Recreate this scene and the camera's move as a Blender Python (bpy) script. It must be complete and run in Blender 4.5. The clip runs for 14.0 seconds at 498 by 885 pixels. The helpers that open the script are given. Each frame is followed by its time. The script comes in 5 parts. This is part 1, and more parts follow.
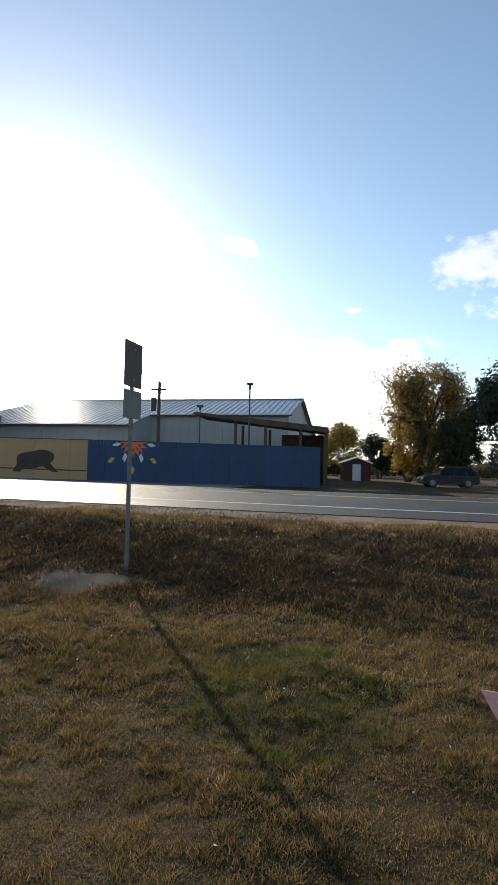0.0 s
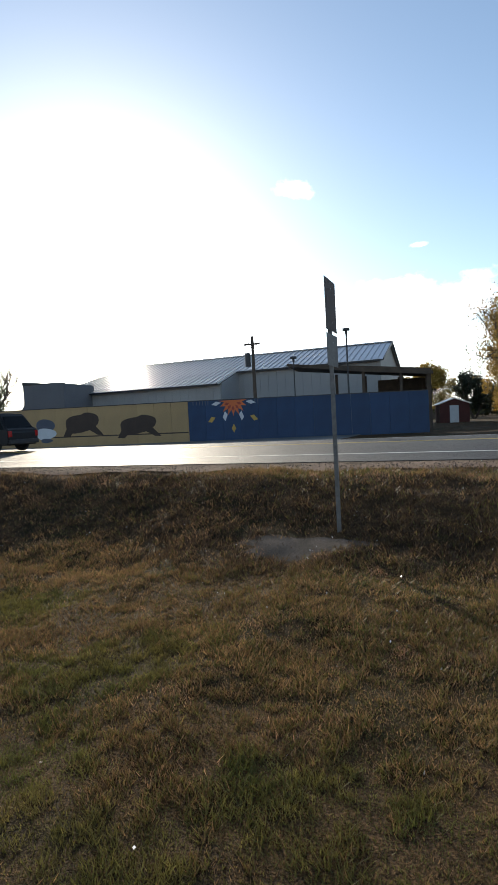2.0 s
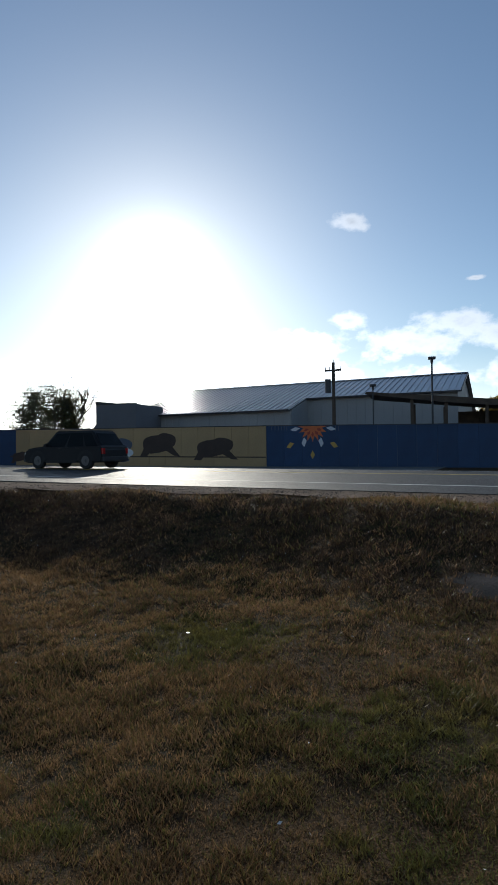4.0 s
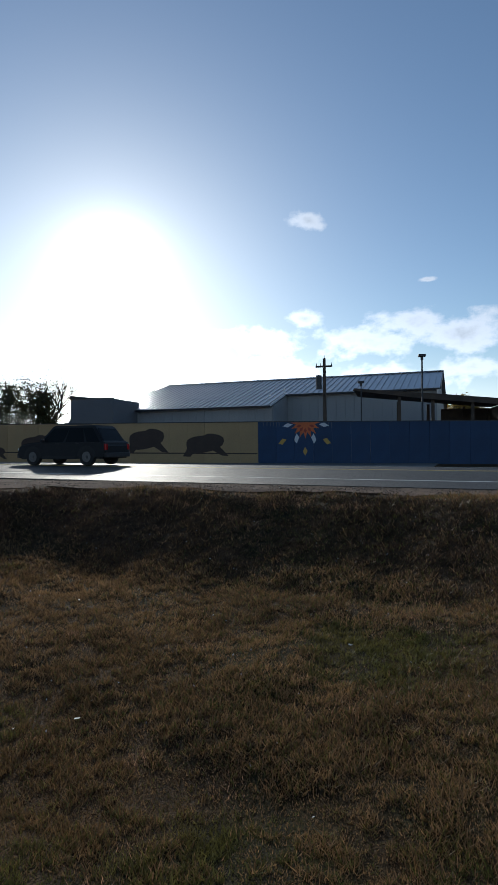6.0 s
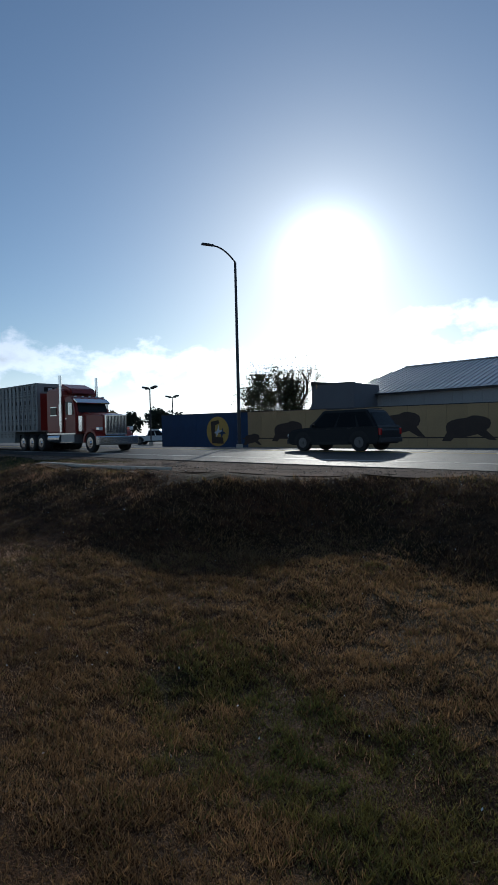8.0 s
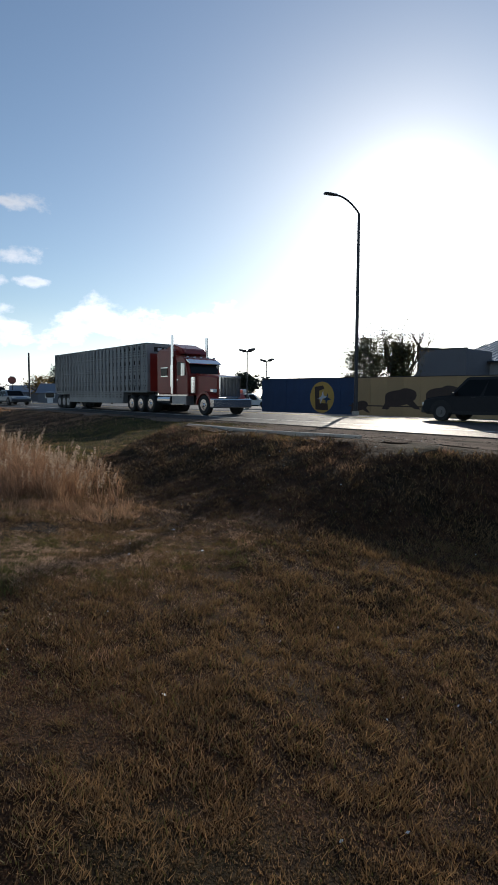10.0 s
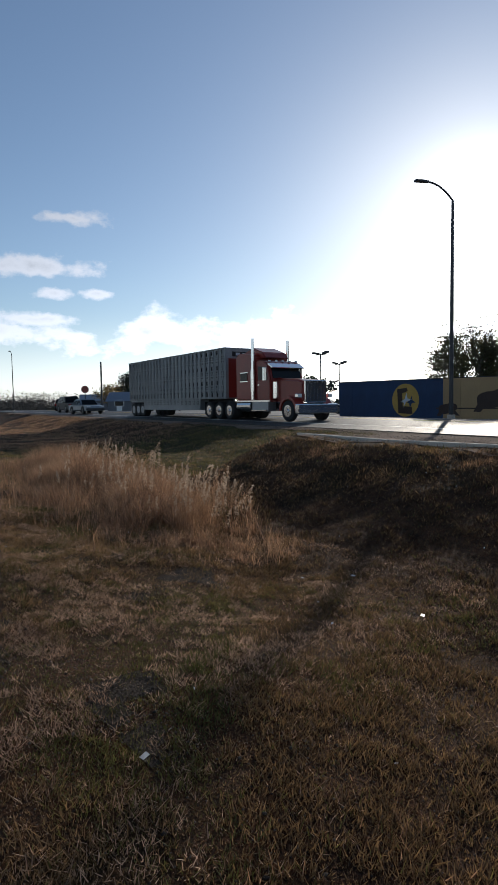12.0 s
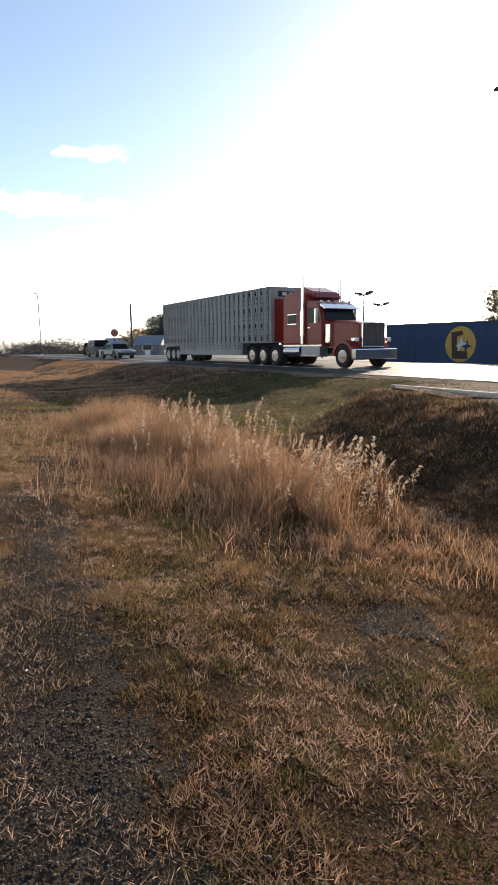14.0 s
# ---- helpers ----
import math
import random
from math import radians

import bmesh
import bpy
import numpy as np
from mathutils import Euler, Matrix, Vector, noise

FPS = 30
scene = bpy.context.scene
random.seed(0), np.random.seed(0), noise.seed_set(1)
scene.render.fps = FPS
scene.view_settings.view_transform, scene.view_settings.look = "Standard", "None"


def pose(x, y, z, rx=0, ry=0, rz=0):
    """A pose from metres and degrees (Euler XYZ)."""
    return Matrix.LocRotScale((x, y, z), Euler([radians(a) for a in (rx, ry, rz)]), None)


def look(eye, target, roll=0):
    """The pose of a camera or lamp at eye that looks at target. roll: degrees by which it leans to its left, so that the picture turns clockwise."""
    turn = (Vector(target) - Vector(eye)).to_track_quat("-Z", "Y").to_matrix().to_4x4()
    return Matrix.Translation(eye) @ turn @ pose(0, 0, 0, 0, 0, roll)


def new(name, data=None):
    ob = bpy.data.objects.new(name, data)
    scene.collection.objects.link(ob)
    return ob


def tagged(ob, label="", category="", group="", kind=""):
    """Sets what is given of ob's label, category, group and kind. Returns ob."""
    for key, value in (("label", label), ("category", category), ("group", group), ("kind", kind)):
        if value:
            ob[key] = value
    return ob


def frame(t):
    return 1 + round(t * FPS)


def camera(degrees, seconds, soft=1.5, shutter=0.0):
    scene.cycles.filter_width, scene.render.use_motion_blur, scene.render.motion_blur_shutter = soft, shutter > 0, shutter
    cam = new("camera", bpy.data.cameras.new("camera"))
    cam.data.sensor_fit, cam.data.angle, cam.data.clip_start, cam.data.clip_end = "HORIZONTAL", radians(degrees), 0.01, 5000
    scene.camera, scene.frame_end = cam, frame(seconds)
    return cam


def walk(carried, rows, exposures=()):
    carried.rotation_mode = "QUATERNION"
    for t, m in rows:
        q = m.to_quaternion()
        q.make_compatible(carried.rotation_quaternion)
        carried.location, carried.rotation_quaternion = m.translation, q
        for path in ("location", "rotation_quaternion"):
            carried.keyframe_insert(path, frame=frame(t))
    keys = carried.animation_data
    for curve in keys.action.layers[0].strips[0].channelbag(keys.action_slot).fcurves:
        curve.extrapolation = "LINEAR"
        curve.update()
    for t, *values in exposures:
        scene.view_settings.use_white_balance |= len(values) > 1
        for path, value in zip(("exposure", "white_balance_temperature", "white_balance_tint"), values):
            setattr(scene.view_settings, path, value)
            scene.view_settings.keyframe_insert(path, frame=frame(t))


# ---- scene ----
cam = camera(48.0, 14.0)
PATH = [
    (0, (12.4, -37.448, 1.2), (12.321, -35.451, 1.282), 1.3),
    (0.5, (11.93, -37.225, 1.202), (11.83, -35.229, 1.13), -4.1),
    (1, (11.394, -37.046, 1.213), (11.233, -35.054, 1.125), 1.1),
    (1.5, (10.828, -36.919, 1.234), (10.644, -34.928, 1.214), 0.3),
    (2, (10.278, -36.755, 1.205), (9.945, -34.785, 1.125), -3.1),
    (2.5, (9.758, -36.647, 1.175), (9.304, -34.7, 1.246), -0.0),
    (3, (9.222, -36.559, 1.2), (8.684, -34.633, 1.24), -1.8),
    (5.3, (6.584, -36.51, 1.116), (6.191, -34.549, 1.136), -0.1),
    (5.5, (6.349, -36.559, 1.117), (5.975, -34.598, 1.233), -2.3),
    (6, (5.718, -36.406, 1.164), (5.376, -34.436, 1.173), -0.6),
    (6.5, (5.027, -36.155, 1.148), (4.627, -34.197, 1.065), -1.0),
    (7, (4.356, -36.167, 1.141), (3.762, -34.257, 1.15), -3.9),
    (7.5, (3.682, -36.1, 1.104), (2.924, -34.252, 1.195), -1.2),
    (8, (2.967, -35.868, 1.197), (1.914, -34.168, 1.165), -1.4),
    (8.5, (2.302, -35.886, 1.215), (1.108, -34.281, 1.208), -0.3),
    (8.7, (1.972, -35.879, 1.201), (0.684, -34.349, 1.245), 1.4),
    (10.8, (-0.591, -35.963, 1.154), (-1.802, -34.392, 0.898), 0.8),
    (11, (-0.754, -35.907, 1.213), (-1.976, -34.34, 0.985), 2.2),
    (11.5, (-1.294, -35.745, 1.225), (-2.601, -34.236, 1.094), -0.6),
    (12, (-1.834, -35.621, 1.198), (-3.252, -34.217, 1.067), -0.9),
    (12.5, (-2.354, -35.538, 1.197), (-3.768, -34.131, 1.063), -0.8),
    (13, (-2.939, -35.412, 1.196), (-4.348, -34.004, 1.027), -1.9),
    (13.5, (-3.425, -35.344, 1.247), (-4.896, -34.015, 0.979), 0.5),
    (14, (-4.004, -35.257, 1.277), (-5.464, -33.93, 0.95), -0.9),
]
EXPOSURES = [(0.0, 0.35, 6450, 9), (0.5, 0.0, 6300, 8), (1.0, 0.55, 6800, 9), (1.5, 0.35, 6450, 9), (2.0, 0.3, 6450, 9), (2.5, 0.15, 6350, 9), (3.0, -0.35, 6150, 8), (5.5, -0.7, 5600, 7), (6.5, -0.7, 5600, 7), (7.0, -0.6, 5700, 7), (7.5, -0.85, 5500, 7),
             (8.0, -1.0, 5450, 7), (8.5, -1.35, 5500, 7), (9.5, -0.8, 5800, 9), (11.0, -0.2, 6450, 11), (11.5, -0.45, 6200, 11), (12.0, -0.55, 6000, 11), (12.5, -0.1, 6650, 12), (13.0, 0.08, 6750, 13), (14.0, 0.65, 6950, 15)]
walk(cam, [(t, look(eye, target, roll)) for t, eye, target, roll in PATH], EXPOSURES)

# ---------------------------------------------------------------- light
SUN_AZ = radians(23.4)     # left of +y
SUN_EL = radians(17.0)
to_sun = Vector((-math.sin(SUN_AZ) * math.cos(SUN_EL), math.cos(SUN_AZ) * math.cos(SUN_EL), math.sin(SUN_EL)))


def make_world():
    w = bpy.data.worlds.new("sky")
    w.use_nodes = True
    nt = w.node_tree
    nt.nodes.clear()
    N = nt.nodes.new
    L = nt.links.new
    out = N("ShaderNodeOutputWorld")
    bg = N("ShaderNodeBackground")
    sky = N("ShaderNodeTexSky")
    sky.sky_type = "NISHITA"
    sky.sun_disc = False
    sky.sun_elevation = SUN_EL
    sky.sun_rotation = -SUN_AZ
    sky.air_density = 1.0
    sky.dust_density = 0.4
    sky.ozone_density = 1.2
    tc = N("ShaderNodeTexCoord")
    sep = N("ShaderNodeSeparateXYZ")
    L(tc.outputs["Generated"], sep.inputs[0])
    az = N("ShaderNodeMath"); az.operation = "ARCTAN2"
    L(sep.outputs["X"], az.inputs[0]); L(sep.outputs["Y"], az.inputs[1])
    el = N("ShaderNodeMath"); el.operation = "ARCSINE"
    L(sep.outputs["Z"], el.inputs[0])
    at = N("ShaderNodeCombineXYZ")
    L(az.outputs[0], at.inputs[0]); L(el.outputs[0], at.inputs[1])

    def calc(op, a, b=None, c=None, clamp=False):
        n = N("ShaderNodeMath"); n.operation = op; n.use_clamp = clamp
        for k, v in enumerate((a, b, c)):
            if v is None:
                continue
            if isinstance(v, (int, float)):
                n.inputs[k].default_value = v
            else:
                L(v, n.inputs[k])
        return n.outputs[0]

    def noise(scale, stretch, detail, rough=0.55):
        st = N("ShaderNodeVectorMath"); st.operation = "MULTIPLY"; st.inputs[1].default_value = (1.0, stretch, 1.0)
        L(at.outputs[0], st.inputs[0])
        n = N("ShaderNodeTexNoise"); n.inputs["Scale"].default_value = scale; n.inputs["Detail"].default_value = detail
        n.inputs["Roughness"].default_value = rough
        L(st.outputs[0], n.inputs["Vector"])
        return n.outputs["Fac"]
    billow = noise(17.0, 1.5, 8.0, 0.6)
    swell = noise(6.5, 0.6, 2.0)
    # a bank of heaped cloud above the horizon, its top rising and falling
    top = calc("MULTIPLY_ADD", swell, radians(9.0), radians(4.3))
    under = calc("SUBTRACT", top, el.outputs[0])
    edge = calc("MULTIPLY", under, 1.0 / radians(2.4))
    foot = calc("MULTIPLY", calc("SUBTRACT", el.outputs[0], radians(4.5)), 1.0 / radians(3.5))
    m = calc("MINIMUM", edge, foot)
    # loose small clouds: where they stand and how large they are, in degrees
    for ca, ce, ra, re in ((-3.5, 21.7, 1.8, 0.9), (8.0, 15.6, 0.9, 0.25), (20.0, 19.2, 4.6, 2.3), (24.0, 15.0, 4.0, 1.4), (-62.2, 17.6, 3.0, 0.8), (-65.5, 13.3, 6.5, 1.2),
                           (-64.0, 10.9, 2.0, 0.6), (-60.0, 11.0, 2.0, 0.5), (-66.0, 8.4, 6.0, 0.8), (-4.0, 12.6, 2.2, 1.0), (6.5, 11.6, 4.0, 1.6), (-19.5, 11.4, 1.3, 0.8), (-8.0, 10.4, 5.0, 1.7), (2.0, 10.2, 6.0, 1.9), (11.5, 10.4, 5.0, 2.2), (-14.0, 10.4, 4.0, 1.5)):
        d = N("ShaderNodeVectorMath"); d.operation = "SUBTRACT"; d.inputs[1].default_value = (radians(ca), radians(ce), 0)
        L(at.outputs[0], d.inputs[0])
        k = N("ShaderNodeVectorMath"); k.operation = "DIVIDE"; k.inputs[1].default_value = (radians(ra), radians(re), 1.0)
        L(d.outputs[0], k.inputs[0])
        ln = N("ShaderNodeVectorMath"); ln.operation = "LENGTH"
        L(k.outputs[0], ln.inputs[0])
        m = calc("MAXIMUM", m, calc("MULTIPLY_ADD", ln.outputs["Value"], -1.0, 1.15))
    m = calc("MULTIPLY_ADD", calc("SUBTRACT", billow, 0.5), 3.0, m)
    ramp = N("ShaderNodeMapRange"); ramp.interpolation_type = "SMOOTHSTEP"
    ramp.inputs["From Min"].default_value = 0.0; ramp.inputs["From Max"].default_value = 0.8
    ramp.inputs["To Max"].default_value = 0.85
    L(m, ramp.inputs["Value"])
    veil = N("ShaderNodeMapRange"); veil.interpolation_type = "SMOOTHSTEP"
    veil.inputs["From Min"].default_value = 0.0; veil.inputs["From Max"].default_value = radians(10.0)
    veil.inputs["To Min"].default_value = 0.5; veil.inputs["To Max"].default_value = 0.05
    L(el.outputs[0], veil.inputs["Value"])
    cov = calc("MAXIMUM", ramp.outputs[0], veil.outputs[0])
    # cloud bodies: sunlight scattered white at the thin edges, greyer where thick
    body = N("ShaderNodeMapRange"); body.interpolation_type = "SMOOTHSTEP"
    body.inputs["From Min"].default_value = 0.7; body.inputs["From Max"].default_value = 2.3
    body.inputs["To Min"].default_value = 1.75; body.inputs["To Max"].default_value = 0.85
    L(m, body.inputs["Value"])
    bw = N("ShaderNodeRGBToBW"); L(sky.outputs[0], bw.inputs[0])
    cm = calc("MULTIPLY", bw.outputs[0], body.outputs[0])
    cc = N("ShaderNodeCombineColor")
    for k, tone in enumerate((0.98, 0.99, 1.03)):
        L(calc("MULTIPLY", cm, tone), cc.inputs[k])
    mix = N("ShaderNodeMix"); mix.data_type = "RGBA"
    L(cov, mix.inputs["Factor"])
    azure = N("ShaderNodeMix"); azure.data_type = "RGBA"; azure.blend_type = "MULTIPLY"; azure.inputs["Factor"].default_value = 1.0
    azure.inputs["B"].default_value = (0.94, 1.0, 1.04, 1)
    L(sky.outputs[0], azure.inputs["A"])
    L(azure.outputs["Result"], mix.inputs["A"]); L(cc.outputs[0], mix.inputs["B"])
    # a glow painted into the sky round the sun, for its glare
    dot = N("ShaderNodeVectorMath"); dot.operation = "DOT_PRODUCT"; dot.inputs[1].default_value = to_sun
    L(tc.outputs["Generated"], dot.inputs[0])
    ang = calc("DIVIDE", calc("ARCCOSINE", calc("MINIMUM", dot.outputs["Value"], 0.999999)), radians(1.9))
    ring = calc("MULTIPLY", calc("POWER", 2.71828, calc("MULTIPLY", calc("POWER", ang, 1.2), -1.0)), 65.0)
    added_glow = N("ShaderNodeMix"); added_glow.data_type = "RGBA"; added_glow.blend_type = "ADD"; added_glow.inputs["Factor"].default_value = 1.0
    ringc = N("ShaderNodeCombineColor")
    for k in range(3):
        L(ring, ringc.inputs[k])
    L(mix.outputs["Result"], added_glow.inputs["A"]); L(ringc.outputs[0], added_glow.inputs["B"])
    bg.inputs["Strength"].default_value = 0.145
    L(added_glow.outputs["Result"], bg.inputs[0])
    L(bg.outputs[0], out.inputs[0])
    scene.world = w


make_world()
sun = new("sun", bpy.data.lights.new("sun", "SUN"))
sun.data.energy = 4.6
sun.data.angle = radians(0.53)
sun.data.color = (1.0, 0.88, 0.70)
sun.matrix_world = look((-20, 40, 40), Vector((-20, 40, 40)) - to_sun)

# ---------------------------------------------------------------- materials


def material(name, base, rough=0.8, metal=0.0, var=0.25, scale=3.0, fine=40.0, bump=0.0, bump_scale=60.0, spec=0.5,
             second=None, patch=0.5, coords="Object", island=0.0, objvar=0.0, trans=0.0):
    """A node material: base colour varied at two scales, with relief, and by piece where asked."""
    m = bpy.data.materials.new(name)
    m.use_nodes = True
    nt = m.node_tree
    b = nt.nodes["Principled BSDF"]
    N, L = nt.nodes.new, nt.links.new
    b.inputs["Roughness"].default_value = rough
    b.inputs["Metallic"].default_value = metal
    b.inputs["Specular IOR Level"].default_value = spec
    tc = N("ShaderNodeTexCoord")
    n1 = N("ShaderNodeTexNoise"); n1.inputs["Scale"].default_value = scale; n1.inputs["Detail"].default_value = 4.0
    n2 = N("ShaderNodeTexNoise"); n2.inputs["Scale"].default_value = fine; n2.inputs["Detail"].default_value = 3.0
    L(tc.outputs[coords], n1.inputs["Vector"]); L(tc.outputs[coords], n2.inputs["Vector"])
    r1 = N("ShaderNodeMapRange"); r1.inputs["From Min"].default_value = 0.3; r1.inputs["From Max"].default_value = 0.7
    L(n1.outputs["Fac"], r1.inputs["Value"])
    col = N("ShaderNodeMix"); col.data_type = "RGBA"
    col.inputs["A"].default_value = (*base, 1)
    other = second or tuple(c * (1 - var) for c in base)
    col.inputs["B"].default_value = (*other, 1)
    pm = N("ShaderNodeMath"); pm.operation = "MULTIPLY"; pm.inputs[1].default_value = min(1.0, patch * 2)
    L(r1.outputs[0], pm.inputs[0]); L(pm.outputs[0], col.inputs["Factor"])
    val = N("ShaderNodeMapRange")
    val.inputs["From Min"].default_value = 0.25; val.inputs["From Max"].default_value = 0.75
    val.inputs["To Min"].default_value = 1 - var; val.inputs["To Max"].default_value = 1 + var
    L(n2.outputs["Fac"], val.inputs["Value"])
    hsv = N("ShaderNodeHueSaturation")
    L(col.outputs["Result"], hsv.inputs["Color"])
    last = val.outputs[0]
    if island or objvar:
        g = N("ShaderNodeNewGeometry") if island else N("ShaderNodeObjectInfo")
        k = island or objvar
        rr = N("ShaderNodeMapRange"); rr.inputs["To Min"].default_value = 1 - k; rr.inputs["To Max"].default_value = 1 + k
        L(g.outputs["Random Per Island" if island else "Random"], rr.inputs["Value"])
        mu = N("ShaderNodeMath"); mu.operation = "MULTIPLY"
        L(last, mu.inputs[0]); L(rr.outputs[0], mu.inputs[1])
        last = mu.outputs[0]
    L(last, hsv.inputs["Value"])
    L(hsv.outputs[0], b.inputs["Base Color"])
    if bump:
        n3 = N("ShaderNodeTexNoise"); n3.inputs["Scale"].default_value = bump_scale; n3.inputs["Detail"].default_value = 4.0
        L(tc.outputs[coords], n3.inputs["Vector"])
        bp = N("ShaderNodeBump"); bp.inputs["Strength"].default_value = bump; bp.inputs["Distance"].default_value = 0.02
        L(n3.outputs["Fac"], bp.inputs["Height"]); L(bp.outputs[0], b.inputs["Normal"])
    if trans:
        t = N("ShaderNodeBsdfTranslucent")
        L(hsv.outputs[0], t.inputs["Color"])
        mx = N("ShaderNodeMixShader"); mx.inputs[0].default_value = trans
        o = nt.nodes["Material Output"]
        L(b.outputs[0], mx.inputs[1]); L(t.outputs[0], mx.inputs[2]); L(mx.outputs[0], o.inputs["Surface"])
    return m


M = {}


def turf_material():
    """Matted dry turf: brown thatch with green patches, grained at three sizes."""
    m = bpy.data.materials.new("turf")
    m.use_nodes = True
    nt = m.node_tree
    p = nt.nodes["Principled BSDF"]
    p.inputs["Roughness"].default_value = 0.95
    p.inputs["Specular IOR Level"].default_value = 0.15
    N, L = nt.nodes.new, nt.links.new
    tc = N("ShaderNodeTexCoord")
    noises = []
    for sc, det in ((0.55, 4.0), (5.0, 5.0), (70.0, 3.0)):
        n = N("ShaderNodeTexNoise"); n.inputs["Scale"].default_value = sc; n.inputs["Detail"].default_value = det; n.inputs["Roughness"].default_value = 0.6
        L(tc.outputs["Object"], n.inputs["Vector"])
        noises.append(n.outputs["Fac"])

    def ramp(fac, stops):
        r = N("ShaderNodeValToRGB")
        while len(r.color_ramp.elements) < len(stops):
            r.color_ramp.elements.new(0.5)
        for e, (pos, c) in zip(r.color_ramp.elements, stops):
            e.position, e.color = pos, (*c, 1)
        L(fac, r.inputs[0])
        return r.outputs[0]
    big = ramp(noises[0], [(0.38, (0.046, 0.039, 0.014)), (0.48, (0.074, 0.046, 0.020)), (0.66, (0.112, 0.066, 0.030))])
    mid = ramp(noises[1], [(0.35, (0.45, 0.42, 0.38)), (0.5, (0.9, 0.9, 0.9)), (0.68, (1.35, 1.3, 1.2))])
    fine = ramp(noises[2], [(0.36, (0.35, 0.35, 0.35)), (0.5, (0.85, 0.84, 0.82)), (0.66, (1.6, 1.52, 1.4))])
    col = big
    for k in (mid, fine):
        mx = N("ShaderNodeMix"); mx.data_type = "RGBA"; mx.blend_type = "MULTIPLY"; mx.inputs["Factor"].default_value = 1.0
        L(col, mx.inputs["A"]); L(k, mx.inputs["B"])
        col = mx.outputs["Result"]
    sp = N("ShaderNodeSeparateXYZ")
    L(tc.outputs["Object"], sp.inputs[0])
    dry = N("ShaderNodeMapRange"); dry.interpolation_type = "SMOOTHSTEP"
    dry.inputs["From Min"].default_value = 5.5; dry.inputs["From Max"].default_value = -2.5
    L(sp.outputs["X"], dry.inputs["Value"])
    pale = N("ShaderNodeMix"); pale.data_type = "RGBA"; pale.blend_type = "MULTIPLY"
    pale.inputs["B"].default_value = (1.0, 0.78, 0.86, 1)
    L(dry.outputs[0], pale.inputs["Factor"]); L(col, pale.inputs["A"])
    # green sward on the far side of the ditch
    gx = N("ShaderNodeMapRange"); gx.interpolation_type = "SMOOTHSTEP"
    gx.inputs["From Min"].default_value = -8.5; gx.inputs["From Max"].default_value = -12.0
    L(sp.outputs["X"], gx.inputs["Value"])
    gy = N("ShaderNodeMapRange"); gy.interpolation_type = "SMOOTHSTEP"
    gy.inputs["From Min"].default_value = -30.5; gy.inputs["From Max"].default_value = -28.0
    L(sp.outputs["Y"], gy.inputs["Value"])
    gf = N("ShaderNodeMath"); gf.operation = "MULTIPLY"
    ge = N("ShaderNodeMapRange"); ge.interpolation_type = "SMOOTHSTEP"
    ge.inputs["From Min"].default_value = -26.0; ge.inputs["From Max"].default_value = -19.0
    L(sp.outputs["X"], ge.inputs["Value"])
    gm = N("ShaderNodeMath"); gm.operation = "MULTIPLY"
    L(gx.outputs[0], gm.inputs[0]); L(ge.outputs[0], gm.inputs[1])
    L(gm.outputs[0], gf.inputs[0]); L(gy.outputs[0], gf.inputs[1])
    sward = N("ShaderNodeMix"); sward.data_type = "RGBA"; sward.blend_type = "MULTIPLY"
    sward.inputs["B"].default_value = (0.55, 0.95, 0.6, 1)
    L(gf.outputs[0], sward.inputs["Factor"]); L(pale.outputs["Result"], sward.inputs["A"])
    L(sward.outputs["Result"], p.inputs["Base Color"])
    bp = N("ShaderNodeBump"); bp.inputs["Strength"].default_value = 1.0; bp.inputs["Distance"].default_value = 0.03
    L(noises[2], bp.inputs["Height"])
    bp2 = N("ShaderNodeBump"); bp2.inputs["Strength"].default_value = 0.8; bp2.inputs["Distance"].default_value = 0.12
    L(noises[1], bp2.inputs["Height"]); L(bp2.outputs[0], bp.inputs["Normal"])
    L(bp.outputs[0], p.inputs["Normal"])
    return m


M["soil"] = turf_material()
M["asphalt"] = material("asphalt", (0.050, 0.047, 0.044), 0.6, second=(0.036, 0.034, 0.032), scale=0.35, fine=60, var=0.25, bump=0.5, bump_scale=120, spec=0.14)
M["gravel"] = material("gravel", (0.27, 0.19, 0.14), 1.0, second=(0.13, 0.092, 0.068), scale=0.8, fine=35, var=0.4, bump=1.0, bump_scale=45, spec=0.05)
M["paint_white"] = material("paint_white", (0.62, 0.60, 0.55), 0.6, scale=1.5, fine=30, var=0.25)
M["lot"] = material("lot", (0.17, 0.16, 0.145), 0.75, second=(0.12, 0.115, 0.105), scale=0.2, fine=30, var=0.2, bump=0.3, bump_scale=60)
M["concrete"] = material("concrete", (0.50, 0.44, 0.36), 0.85, scale=1.2, fine=40, var=0.2, bump=0.4)
M["blue"] = material("blue", (0.016, 0.046, 0.115), 0.7, second=(0.012, 0.032, 0.08), scale=0.8, fine=14, var=0.15, objvar=0.10)
M["tan"] = material("tan", (0.36, 0.24, 0.11), 0.6, second=(0.30, 0.20, 0.095), scale=0.7, fine=14, var=0.12, objvar=0.06)
M["roof"] = material("roof", (0.30, 0.31, 0.33), 0.3, metal=0.85, scale=0.4, fine=8, var=0.12)
M["siding"] = material("siding", (0.30, 0.30, 0.30), 0.6, second=(0.25, 0.25, 0.255), scale=0.3, fine=10, var=0.1)
M["post"] = material("post", (0.16, 0.155, 0.15), 0.65, metal=0.3, scale=3, fine=25, var=0.25)
M["dark_metal"] = material("dark_metal", (0.05, 0.05, 0.055), 0.5, metal=0.5, scale=2, fine=30, var=0.2)
